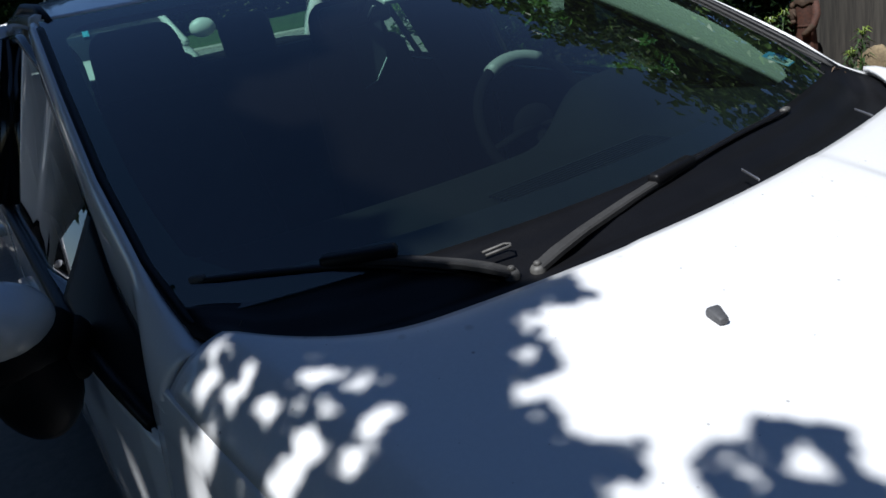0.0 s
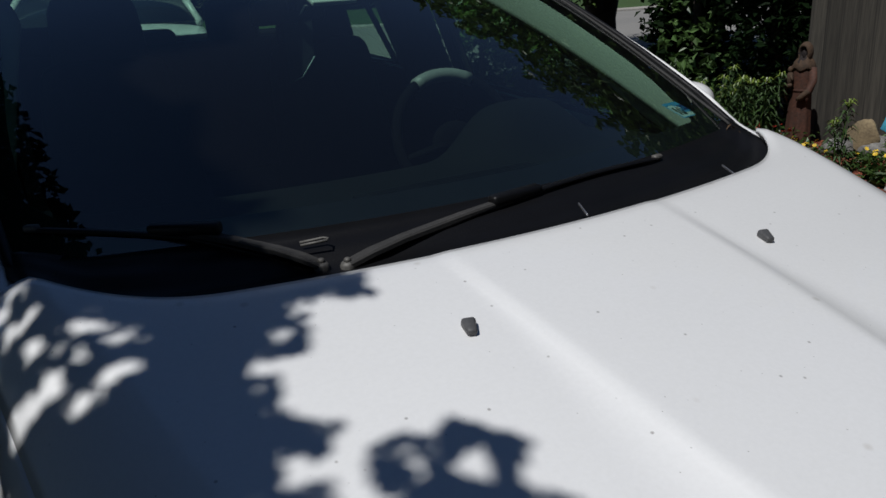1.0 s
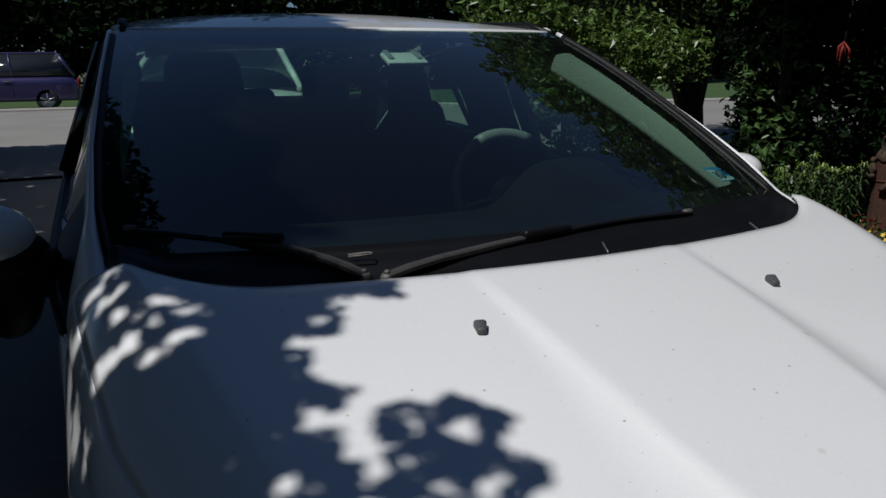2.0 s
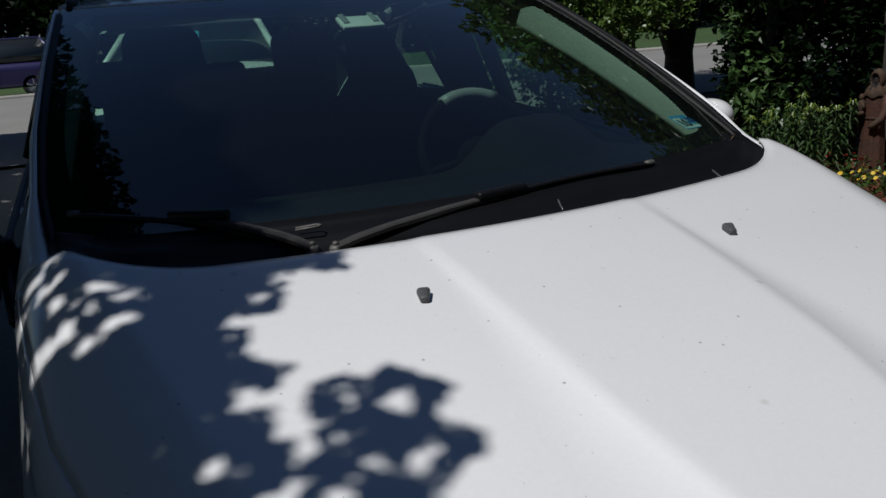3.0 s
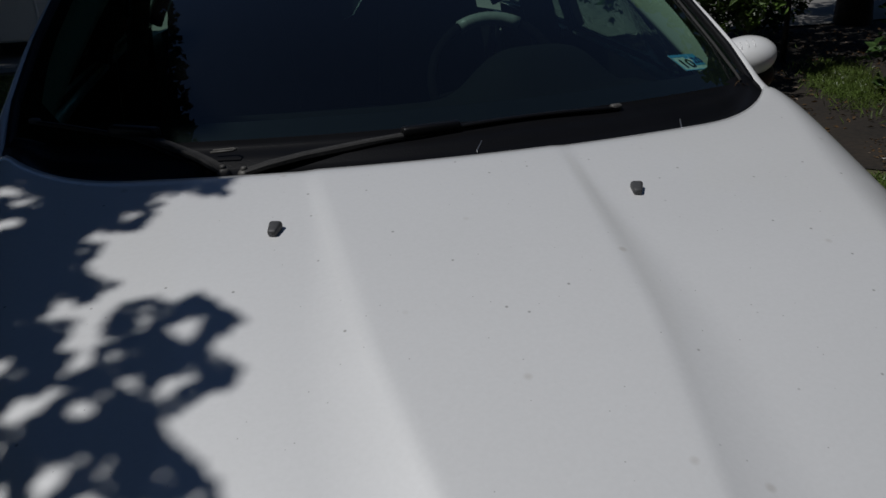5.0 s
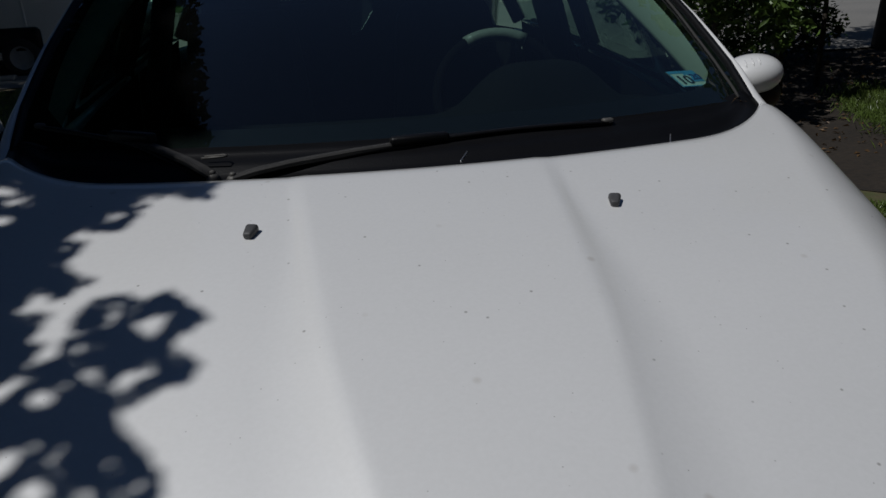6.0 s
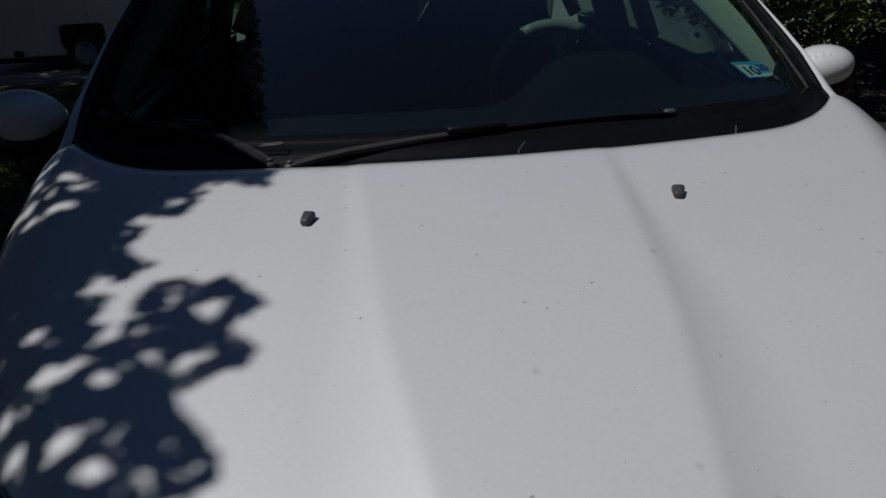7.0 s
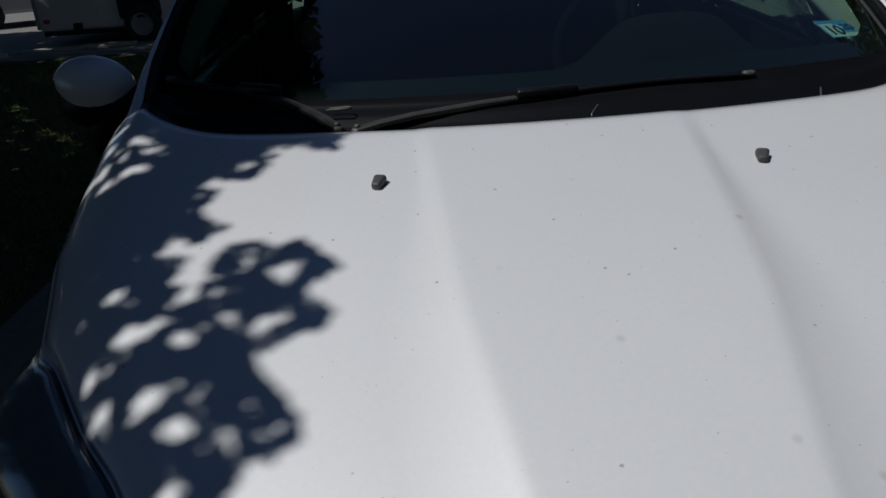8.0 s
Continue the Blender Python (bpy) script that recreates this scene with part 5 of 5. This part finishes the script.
dp = np.array([(side * (0.722 + 0.04 * rng_d.random()), 0.385 + 0.065 * rng_d.random(), 1.0) for side in (1, 1, 1, 1, 1, -1) for _ in range(8)])
dp[:, 2] = [glass_z(x, y) + 0.012 + 0.008 * rng_d.random() for x, y, _ in dp]
v, f = leaves(dp, 0.015, rng_d, 0.4, 0.4, 0.6)
tagged(data_part("leaf_litter", v, f, dry_leaf), "dry brown leaf bits caught in the windshield corner", "leaves", kind="stuff")
b = thing("garden_ornament", (4.25, 2.03, 0.12), "blue glazed butterfly ornament on a stake", "ornament")
part("stake", tube([(4.25, 2.03, 0.1), (4.25, 2.03, 0.34)], 0.005, 6), iron, b)
for s in (-1, 1):
    part("wing", box((4.24, 2.03 + s * 0.035, 0.33), (0.012, 0.065, 0.10), 0.004, (s * 20, 0, 0)), blue_glaze, b)


hang = thing("hanging_ornament", (4.25, 3.18, 1.30), "bright red string ornament hanging in the ivy", "ornament")
rng_h = random.Random(3)
for k in range(11):
    a, r, d = k * 0.9, rng_h.uniform(0.02, 0.055), rng_h.uniform(0.05, 0.19)
    part("strand", tube([(4.25, 3.18, 1.46), (4.25 + r * 0.7 * math.cos(a), 3.18 + r * math.sin(a), 1.45 - d * 0.4), (4.25 + r * math.cos(a), 3.18 + r * 1.1 * math.sin(a), 1.45 - d)], [0.004, 0.0055, 0.0025], 6), string_red, hang)
part("cord", tube([(4.25, 3.18, 1.45), (4.6, 3.4, 1.95)], 0.003, 5), iron, hang)


# ---- shrubs and trees ----
def shrub(name, base, blobs, n, mat, size, label, trunks=(), seed=1, category="shrub", aspect=0.5, spread=0.6):
    rng = np.random.default_rng(seed)
    s = thing(name, base, label, category)
    for pts, r in trunks:
        part("trunk", tube(pts, r, 10), bark, s)
    v, f = leaves(clumps(blobs, n, rng), size, rng, 0.7, aspect, spread)
    data_part("crown", v, f, mat, s)
    return s


ivy = shrub("ivy_thicket", (5.2, 3.6, 0), [(4.9, 3.45, 0.9, 0.45, 0.45, 0.9), (5.2, 3.8, 1.9, 0.6, 0.6, 0.7), (5.5, 3.4, 1.3, 0.6, 0.5, 1.2), (5.6, 3.9, 2.6, 0.8, 0.8, 0.7)], 15000, leaf_shaded, 0.085, "ivy-covered thicket beside the fence, deep shade put into its leaf colour", trunks=[([(5.1, 3.6, 0), (5.05, 3.55, 1.2), (5.3, 3.7, 2.4)], [0.07, 0.05, 0.02]), ([(5.06, 3.56, 1.1), (4.85, 3.55, 2.1), (4.2, 3.4, 2.65)], [0.035, 0.028, 0.01]), ([(5.1, 3.6, 1.4), (4.95, 3.8, 2.3), (4.4, 4.1, 2.75)], [0.03, 0.024, 0.01])], seed=2)
# unseen leaves on two added limbs, there to shade the ivy below
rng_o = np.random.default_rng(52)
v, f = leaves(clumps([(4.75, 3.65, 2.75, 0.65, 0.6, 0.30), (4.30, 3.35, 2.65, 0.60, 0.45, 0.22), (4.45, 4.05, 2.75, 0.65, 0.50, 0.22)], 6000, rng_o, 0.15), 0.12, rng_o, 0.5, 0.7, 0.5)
data_part("added_shading_crown", v, f, leaf_shaded, ivy)
climber = shrub("ivy_thicket", (5.0, 4.3, 0), [(4.75, 4.15, 0.55, 0.35, 0.4, 0.55), (4.85, 4.3, 1.25, 0.35, 0.4, 0.5), (5.1, 4.55, 2.1, 0.6, 0.5, 0.5), (4.45, 4.0, 0.30, 0.35, 0.3, 0.30)], 1700, leaf_ivy, 0.095, "ivy-covered shrub, sunlit and shaded leaves in two colours", trunks=[([(4.95, 4.35, 0), (4.9, 4.3, 1.0), (5.05, 4.5, 2.0)], [0.05, 0.04, 0.02])], seed=3, spread=1.8)
# darkened leaves behind the pale ones hold the shade inside the shrub
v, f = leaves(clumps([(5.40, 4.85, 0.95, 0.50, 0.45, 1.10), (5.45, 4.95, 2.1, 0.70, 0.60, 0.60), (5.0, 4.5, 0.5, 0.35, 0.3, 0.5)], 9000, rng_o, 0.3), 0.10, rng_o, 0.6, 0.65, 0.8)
data_part("inner_crown", v, f, leaf_shaded, climber)
garden_tree = shrub("tree", (6.48, 7.33, 0.15), [(6.3, 6.8, 2.9, 1.4, 1.2, 0.9), (5.4, 6.0, 2.3, 0.8, 0.8, 0.6), (7.4, 7.6, 3.6, 1.8, 1.6, 1.2), (5.2, 7.4, 2.5, 1.0, 1.0, 0.8), (7.3, 8.2, 1.95, 1.0, 0.7, 0.45), (6.3, 7.2, 1.9, 0.6, 0.6, 0.4)], 22000, leaf_green, 0.11, "broad-leaved garden tree with a short dark trunk", trunks=[([(6.48, 7.33, 0.1), (6.44, 7.29, 0.78), (6.56, 7.24, 1.45), (6.75, 7.24, 2.7)], [0.225, 0.175, 0.15, 0.08]), ([(6.46, 7.32, 0.6), (6.14, 7.20, 1.12), (5.72, 6.82, 1.85), (5.45, 6.45, 2.55)], [0.13, 0.12, 0.09, 0.05])], seed=4, category="tree")
# unseen boughs and leaves, added to shade the ground before the street
part("bough", tube([(6.56, 7.24, 1.5), (5.6, 7.0, 2.7), (4.0, 6.4, 3.0), (2.6, 5.8, 3.1)], [0.10, 0.08, 0.05, 0.01], 10), bark, garden_tree)
part("bough", tube([(4.0, 6.4, 3.0), (3.0, 6.7, 3.1), (1.9, 6.8, 3.1)], [0.05, 0.035, 0.01], 8), bark, garden_tree)
rng_b = np.random.default_rng(77)
bp = np.stack([rng_b.uniform(1.6, 4.3, 2000), rng_b.uniform(5.3, 7.1, 2000), rng_b.uniform(2.9, 3.3, 2000)], 1)
v, f = leaves(bp, 0.15, rng_b, 0.4, 0.65, 0.4)
data_part("added_shading_crown", v, f, leaf_green, garden_tree)
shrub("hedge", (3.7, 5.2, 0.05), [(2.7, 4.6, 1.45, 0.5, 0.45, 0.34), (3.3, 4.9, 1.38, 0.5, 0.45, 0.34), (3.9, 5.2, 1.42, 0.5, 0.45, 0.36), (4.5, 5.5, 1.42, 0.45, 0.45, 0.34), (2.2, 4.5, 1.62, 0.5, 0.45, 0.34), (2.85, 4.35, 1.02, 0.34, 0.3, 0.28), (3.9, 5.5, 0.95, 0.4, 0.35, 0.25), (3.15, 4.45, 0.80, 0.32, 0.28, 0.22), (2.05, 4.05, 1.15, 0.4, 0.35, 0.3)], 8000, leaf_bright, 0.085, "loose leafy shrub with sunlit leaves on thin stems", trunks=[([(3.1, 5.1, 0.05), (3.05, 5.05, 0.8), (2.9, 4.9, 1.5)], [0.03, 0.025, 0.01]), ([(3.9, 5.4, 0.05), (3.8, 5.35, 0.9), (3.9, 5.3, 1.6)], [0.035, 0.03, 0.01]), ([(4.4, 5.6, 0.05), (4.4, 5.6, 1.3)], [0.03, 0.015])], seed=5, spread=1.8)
shrub("bush", (4.3, 6.9, 0.1), [(4.4, 7.0, 0.6, 0.5, 0.4, 0.4), (5.1, 7.0, 0.5, 0.4, 0.4, 0.3)], 3800, leaf_green, 0.075, "low leafy bush before the street", seed=15)
tall_tree = shrub("tree", (7.6, 1.0, 0), [(6.4, 3.0, 2.1, 1.2, 1.3, 1.2), (7.2, 0.8, 2.1, 1.5, 1.6, 1.4), (7.6, -2.0, 2.1, 1.6, 1.6, 1.4), (7.4, 5.2, 1.8, 1.2, 1.6, 1.3)], 16000, leaf_green, 0.20, "dense dark tree behind the fence", trunks=[([(7.6, 1.0, 0), (7.5, 0.9, 1.5), (7.6, 0.8, 2.8)], [0.2, 0.16, 0.08])], seed=12, category="tree")
for pts, r in (([(7.6, 0.8, 2.7), (7.4, 2.4, 4.0), (7.2, 4.2, 5.2)], [0.10, 0.08, 0.03]), ([(7.5, 1.6, 3.3), (7.0, 4.5, 4.6), (6.0, 6.4, 5.2)], [0.07, 0.05, 0.02])):
    part("limb", tube(pts, r, 8), bark, tall_tree)
rng_t = np.random.default_rng(63)
v, f = leaves(clumps([(5.6, 6.8, 5.1, 1.5, 1.4, 1.6), (6.8, 5.0, 4.9, 1.6, 1.6, 1.7), (7.6, 3.2, 4.7, 1.4, 1.6, 1.6), (5.2, 5.6, 5.1, 1.0, 1.1, 0.9)], 17000, rng_t, 0.2), 0.22, rng_t, 0.5, 0.65, 0.5)
data_part("upper_crown", v, f, leaf_green, tall_tree)
# unseen tree row, added to keep sky light off the car's shaded side
shrub("tree", (0, -9, 0), [(-11 + 2.4 * i, -9.0 + 0.8 * math.sin(i * 2.1), 5.2 + 1.2 * math.sin(i * 1.3), 2.1, 1.8, 5.2) for i in range(10)], 30000, leaf_shaded, 0.40, "unseen row of tall trees added to block sky light", trunks=[([(x, -9, 0), (x + 0.1, -9, 2.2), (x, -9, 4.5)], [0.2, 0.16, 0.06]) for x in (-8, -4, 0, 4, 8)], seed=13, category="trees")["kind"] = "stuff"
# unseen tree group, added to darken what the car's flank reflects
shrub("tree", (-10.5, 6, 0), [(-10.5 + 0.7 * math.sin(i * 2.7), 3.2 + 1.9 * i, 3.6 + 1.0 * math.sin(i * 1.9), 1.5, 1.6, 3.6) for i in range(4)], 12000, leaf_shaded, 0.34, "unseen group of tall trees added to darken reflections in the car", trunks=[([(-10.5, y, 0), (-10.4, y + 0.1, 2.2), (-10.5, y, 4.5)], [0.2, 0.16, 0.06]) for y in (4, 8)], seed=16, category="trees")["kind"] = "stuff"
# both far rows carry the shade of their foliage in the leaf colour
shrub("far_trees", (0, 42, 0.2), [(-20 + 3.6 * i, 43 + 2 * math.sin(i * 1.9), 5.0 + 1.3 * math.sin(i * 2.7), 3.2, 2.6, 5.2) for i in range(18)], 24000, leaf_shaded, 0.95, "second row of trees far beyond the street, shade put into their dark leaves", seed=26, category="trees")["kind"] = "stuff"
shrub("far_trees", (0, 34, 0.2), [(-14 + 3.2 * i, 36 + 2 * math.sin(i * 2.3), 4.0 + 1.2 * math.sin(i * 1.7), 2.8, 2.2, 4.2) for i in range(16)], 34000, leaf_shaded, 0.55, "row of trees beyond the street, shade put into their dark leaves", seed=6, category="trees")["kind"] = "stuff"


def shade_tree():
    """The tree beside the car whose leaves throw the dappled shade."""
    rng = np.random.default_rng(11)
    base = Vector((-4.2, -2.2, 0))
    t = thing("tree", base, "tall leafy tree overhanging the passenger side of the car", "tree")
    part("trunk", tube([base, base + Vector((0.05, 0.05, 1.5)), base + Vector((0.2, 0.1, 3.2)), base + Vector((0.3, 0.3, 5.5))], [0.26, 0.2, 0.17, 0.08], 14), bark, t)
    for e in ((1.9, 1.0, 3.6), (1.2, 2.6, 4.0), (-1.2, 1.5, 4.4), (0.4, -1.6, 4.5)):
        part("limb", tube([base + Vector((0.2, 0.1, 2.6)), base + Vector((e[0] * 0.5, e[1] * 0.5, 3.2)), base + Vector(e)], [0.09, 0.06, 0.02], 8), bark, t)
    # a low bough whose leaves end in a ragged edge over the hood, with gaps between the leaves
    rim = ((-0.47, 0.44), (-0.45, 0.34), (-0.37, 0.25), (-0.339, 0.181), (-0.354, 0.122), (-0.392, 0.129), (-0.422, 0.147), (-0.446, 0.12), (-0.477, 0.054), (-0.507, 0.049), (-0.537, 0.065), (-0.568, 0.054), (-0.529, 0.025), (-0.553, -0.03), (-0.52, -0.058), (-0.488, -0.075), (-0.533, -0.11), (-0.575, -0.098), (-0.547, -0.148), (-0.544, -0.19), (-0.511, -0.237), (-0.504, -0.19), (-0.489, -0.133), (-0.453, -0.119), (-0.411, -0.14), (-0.383, -0.117), (-0.362, -0.154), (-0.33, -0.192), (-0.377, -0.236), (-0.327, -0.274), (-0.347, -0.302), (-0.409, -0.329), (-0.422, -0.35), (-0.409, -0.372), (-0.382, -0.39), (-0.355, -0.44), (-0.366, -0.464), (-0.42, -0.483), (-0.42, -1.1))
    hood_gaps = ((-0.621, -0.211, 0.016), (-0.548, -0.273, 0.022), (-0.578, -0.282, 0.020), (-0.51, -0.301, 0.017), (-0.625, -0.328, 0.017), (-0.595, -0.391, 0.017), (-0.528, -0.388, 0.022), (-0.48, -0.39, 0.007), (-0.485, -0.425, 0.018), (-0.474, -0.5, 0.017), (-0.423, -0.45, 0.009), (-0.406, -0.407, 0.004), (-0.561, -0.124, 0.018), (-0.492, 0.089, 0.013), (-0.443, 0.131, 0.014), (-0.393, -0.194, 0.026), (-0.448, -0.17, 0.005), (-0.415, -0.288, 0.018), (-0.456, -0.27, 0.008), (-0.379, -0.281, 0.012), (-0.482, -0.226, 0.006), (-0.515, -0.221, 0.018))
    fender_gaps = ((-0.759, 0.366, 0.019), (-0.757, 0.29, 0.018), (-0.798, 0.335, 0.020), (-0.705, 0.216, 0.016), (-0.68, 0.212, 0.015), (-0.665, 0.176, 0.016), (-0.72, 0.17, 0.014), (-0.70, 0.117, 0.016), (-0.672, 0.117, 0.018), (-0.775, 0.226, 0.021), (-0.762, 0.153, 0.024), (-0.796, 0.15, 0.026), (-0.738, 0.098, 0.022), (-0.83, 0.15, 0.030), (-0.824, 0.345, 0.024), (-0.79, 0.29, 0.016), (-0.83, 0.41, 0.022), (-0.87, 0.29, 0.030), (-0.89, 0.40, 0.050), (-0.95, 0.34, 0.110), (-0.93, 0.18, 0.060), (-1.01, 0.25, 0.110), (-0.90, 0.08, 0.030), (-1.04, 0.12, 0.070))
    gaps = hood_gaps + fender_gaps
    poly = list(rim) + [(-1.1, -1.1), (-1.1, 0.44)]

    def inside(x, y):
        hit = False
        for (x0, y0), (x1, y1) in zip(poly, poly[1:] + poly[:1]):
            if (y0 > y) != (y1 > y) and x < x0 + (y - y0) * (x1 - x0) / (y1 - y0):
                hit = not hit
        return hit

    def clear(x, y, d):
        """How deep a place lies in the shade: inside the rim, outside the gaps."""
        w = Vector((x * 19, y * 19, 1.7))
        x += 0.006 * noise.noise(w) + 0.006 * noise.noise(w * 2.3)
        y += 0.006 * noise.noise(w + Vector((7.3, 2.1, 0)))
        e = max(0.0, d - 0.007)
        near = all(inside(x + e * math.cos(k) - 0.004, y + e * math.sin(k)) for k in (0, 1.05, 2.1, 3.14, 4.2, 5.24))
        return near and all((x - gx) ** 2 + (y - gy) ** 2 > (0.52 * r + d) ** 2 for gx, gy, r in gaps)

    for step, size, deep in ((0.010, 0.026, 0.007), (0.022, 0.055, 0.020), (0.035, 0.09, 0.040)):
        pts = []
        for i in range(int(0.82 / step)):
            for j in range(int(1.53 / step)):
                x, y = -1.1 + step * (i + rng.uniform(-0.45, 0.45)), -1.08 + step * (j + rng.uniform(-0.45, 0.45))
                if clear(x, y, deep):
                    pts.append(Vector((x, y, 0.927 + 0.195 * y - 0.09 * y * y)) + TO_SUN * rng.uniform(2.0, 2.5))
        v, f = leaves(np.array(pts), size, rng, 0.3, 0.8, 0.2)
        data_part("low_bough", v, f, leaf_green, t)
    for e in ((-1.0, 0.1), (-0.9, -0.5), (-0.7, -0.2)):
        q = Vector((e[0], e[1], 0.95)) + TO_SUN * 2.3
        part("twig", tube([base + Vector((0.2, 0.1, 2.4)), (base + q) * 0.5 + Vector((0, 0, 1.9)), q], [0.05, 0.02, 0.006], 6), bark, t)

    # the crown: shade over the cabin's passenger side, the lawn and the trailer, none over hood and garden
    def spread(n, x0, y0, y1, k0, k1, lim):
        out = []
        while len(out) < n:
            x, y = rng.uniform(x0, 0.2), rng.uniform(y0, y1)
            ragged = 0.35 * noise.noise(Vector((y * 1.7, 0.0, 4.0))) if y < -1.2 or y > 5.6 else 0.0
            if x > lim(y) - 0.12 + ragged:
                continue
            # small gaps beside the car, that let spots of sun through to its doors
            if -1.6 < x < -0.9 and -0.6 < y < 1.6 and (noise.noise(Vector((x * 7, y * 7, 2.0))) > 0.02 or math.hypot(x + 1.08, y - 0.25) < 0.13):
                continue
            out.append(Vector((x, y, 0.9)) + TO_SUN * rng.uniform(k0, k1))
        return np.array(out)
    edge = lambda y: table(y, (-9.0, -0.6), (-1.1, -0.6), (-1.0, -1.0), (0.40, -1.0), (0.44, -0.25), (0.9, -0.3), (1.15, 0.12), (1.5, 0.46), (2.6, 0.67), (3.4, 0.71), (4.2, 0.46), (4.8, -0.8), (5.5, -1.3), (9.0, -1.3))
    # the crown's shaded underside is put into its near-black leaf colour
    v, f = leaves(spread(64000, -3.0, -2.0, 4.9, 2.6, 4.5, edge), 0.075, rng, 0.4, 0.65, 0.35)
    data_part("inner_crown", v, f, leaf_shaded, t)
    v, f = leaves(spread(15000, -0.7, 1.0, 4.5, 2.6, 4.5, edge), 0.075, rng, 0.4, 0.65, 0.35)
    data_part("crown_edge", v, f, leaf_shaded, t)
    # unseen drooping boughs added on the lawn's side of the car against sky light
    v, f = leaves(spread(5500, -4.2, -4.5, 4.0, 1.3, 3.2, lambda y: -1.6), 0.16, rng, 0.4, 0.65, 0.35)
    data_part("sky_blocking_bough", v, f, leaf_green, t)
    v, f = leaves(spread(42000, -9.0, -9.0, 12.0, 4.2, 7.0, edge), 0.27, rng, 0.4, 0.65, 0.4)
    data_part("crown", v, f, leaf_green, t)


shade_tree()


def build_soil():
    """Bare soil under the shrubs, its colour darkened for shade, with leaf litter and a patch of grass."""
    def f(u, v):
        y = 2.5 + 5.2 * v
        wob = 0.18 * noise.noise(Vector((y * 1.3, 2.0, 0)))
        x0, x1 = table(y, (2.5, 3.05), (3.0, 2.55), (4.0, 2.2), (8.2, 2.1)) + wob, 9.0
        x = x0 + (x1 - x0) * u
        return (x, y, ground_z(x, y) + 0.012 * smooth01(0, 0.06, u) + 0.010 * noise.noise(Vector((x * 2, y * 2, 3))))
    tagged(part("soil", grid(f, 60, 60), soil, None), "bare soil under the shrubs, shade put into its dark colour", "soil", kind="structure")
    rng = np.random.default_rng(41)
    q = np.stack([rng.uniform(2.5, 6.5, 1300), rng.uniform(3.25, 7.2, 1300), np.zeros(1300)], 1)
    q[:, 2] = [ground_z(x, y) + 0.022 for x, y, _ in q]
    v, f = leaves(q, 0.05, rng, 0.3, 0.5, 0.4)
    tagged(data_part("leaf_litter", v, f, dry_leaf), "scattered dry leaves on the soil", "leaves", kind="stuff")
    q = np.stack([rng.normal(4.32, 0.15, 3600), rng.normal(4.6, 0.38, 3600), np.zeros(3600)], 1)
    q[:, 0] += 0.45 * (q[:, 1] - 4.6)
    q[:, 2] = [ground_z(x, y) + 0.04 for x, y, _ in q]
    v, f = leaves(q, 0.085, rng, 2.2, 0.10, 1.4)
    tagged(data_part("grass", v, f, grass_blade), "patch of longer sunlit grass", "grass", kind="stuff")


build_soil()
rng_g = np.random.default_rng(8)
n = 90000
gp = np.stack([rng_g.uniform(1.9, 3.5, n), rng_g.uniform(-4.0, 6.5, n), np.zeros(n)], 1)
gp[:, 2] = [ground_z(x, y) + 0.02 for x, y, _ in gp]
gp = gp[np.array([x < bed_x(y) - 0.10 - 0.45 * rng_g.random() ** 2 and not (y > 2.45 and x > 2.5) for x, y, _ in gp])]
gp = gp[np.array([noise.noise(Vector((x * 2.3, y * 2.3, 5.0))) + 0.5 * noise.noise(Vector((x * 9, y * 9, 1.0))) > -0.22 + 0.5 * rng_g.normal() * 0.3 for x, y, _ in gp])]
v, f = leaves(gp, 0.055, rng_g, 2.0, 0.14, 1.5)
tagged(data_part("grass", v, f, grass_blade), "short sparse lawn grass", "grass", kind="stuff")
dp = np.stack([rng_g.uniform(0.04, 0.34, 900) ** 1.2, rng_g.uniform(-1.5, 3.1, 900), np.zeros(900)], 1)
dp[:, 0] = [bed_x(y) - 0.05 - x for x, y, _ in dp]
dp[:, 2] = [ground_z(x, y) + 0.018 for x, y, _ in dp]
v, f = leaves(dp, 0.026, rng_g, 0.4, 0.5, 0.6)
tagged(data_part("leaf_litter", v, f, dry_leaf), "dry leaf bits on the bare edge of the lawn", "leaves", kind="stuff")
n = 60000
gp = np.stack([rng_g.uniform(-7.0, -1.95, n), rng_g.uniform(-2.5, 8.1, n), np.zeros(n)], 1)
gp[:, 2] = [ground_z(x, y) + 0.025 for x, y, _ in gp]
v, f = leaves(gp, 0.07, rng_g, 2.0, 0.13, 1.5)
tagged(data_part("grass", v, f, grass_blade), "shaded lawn grass under the tree", "grass", kind="stuff")
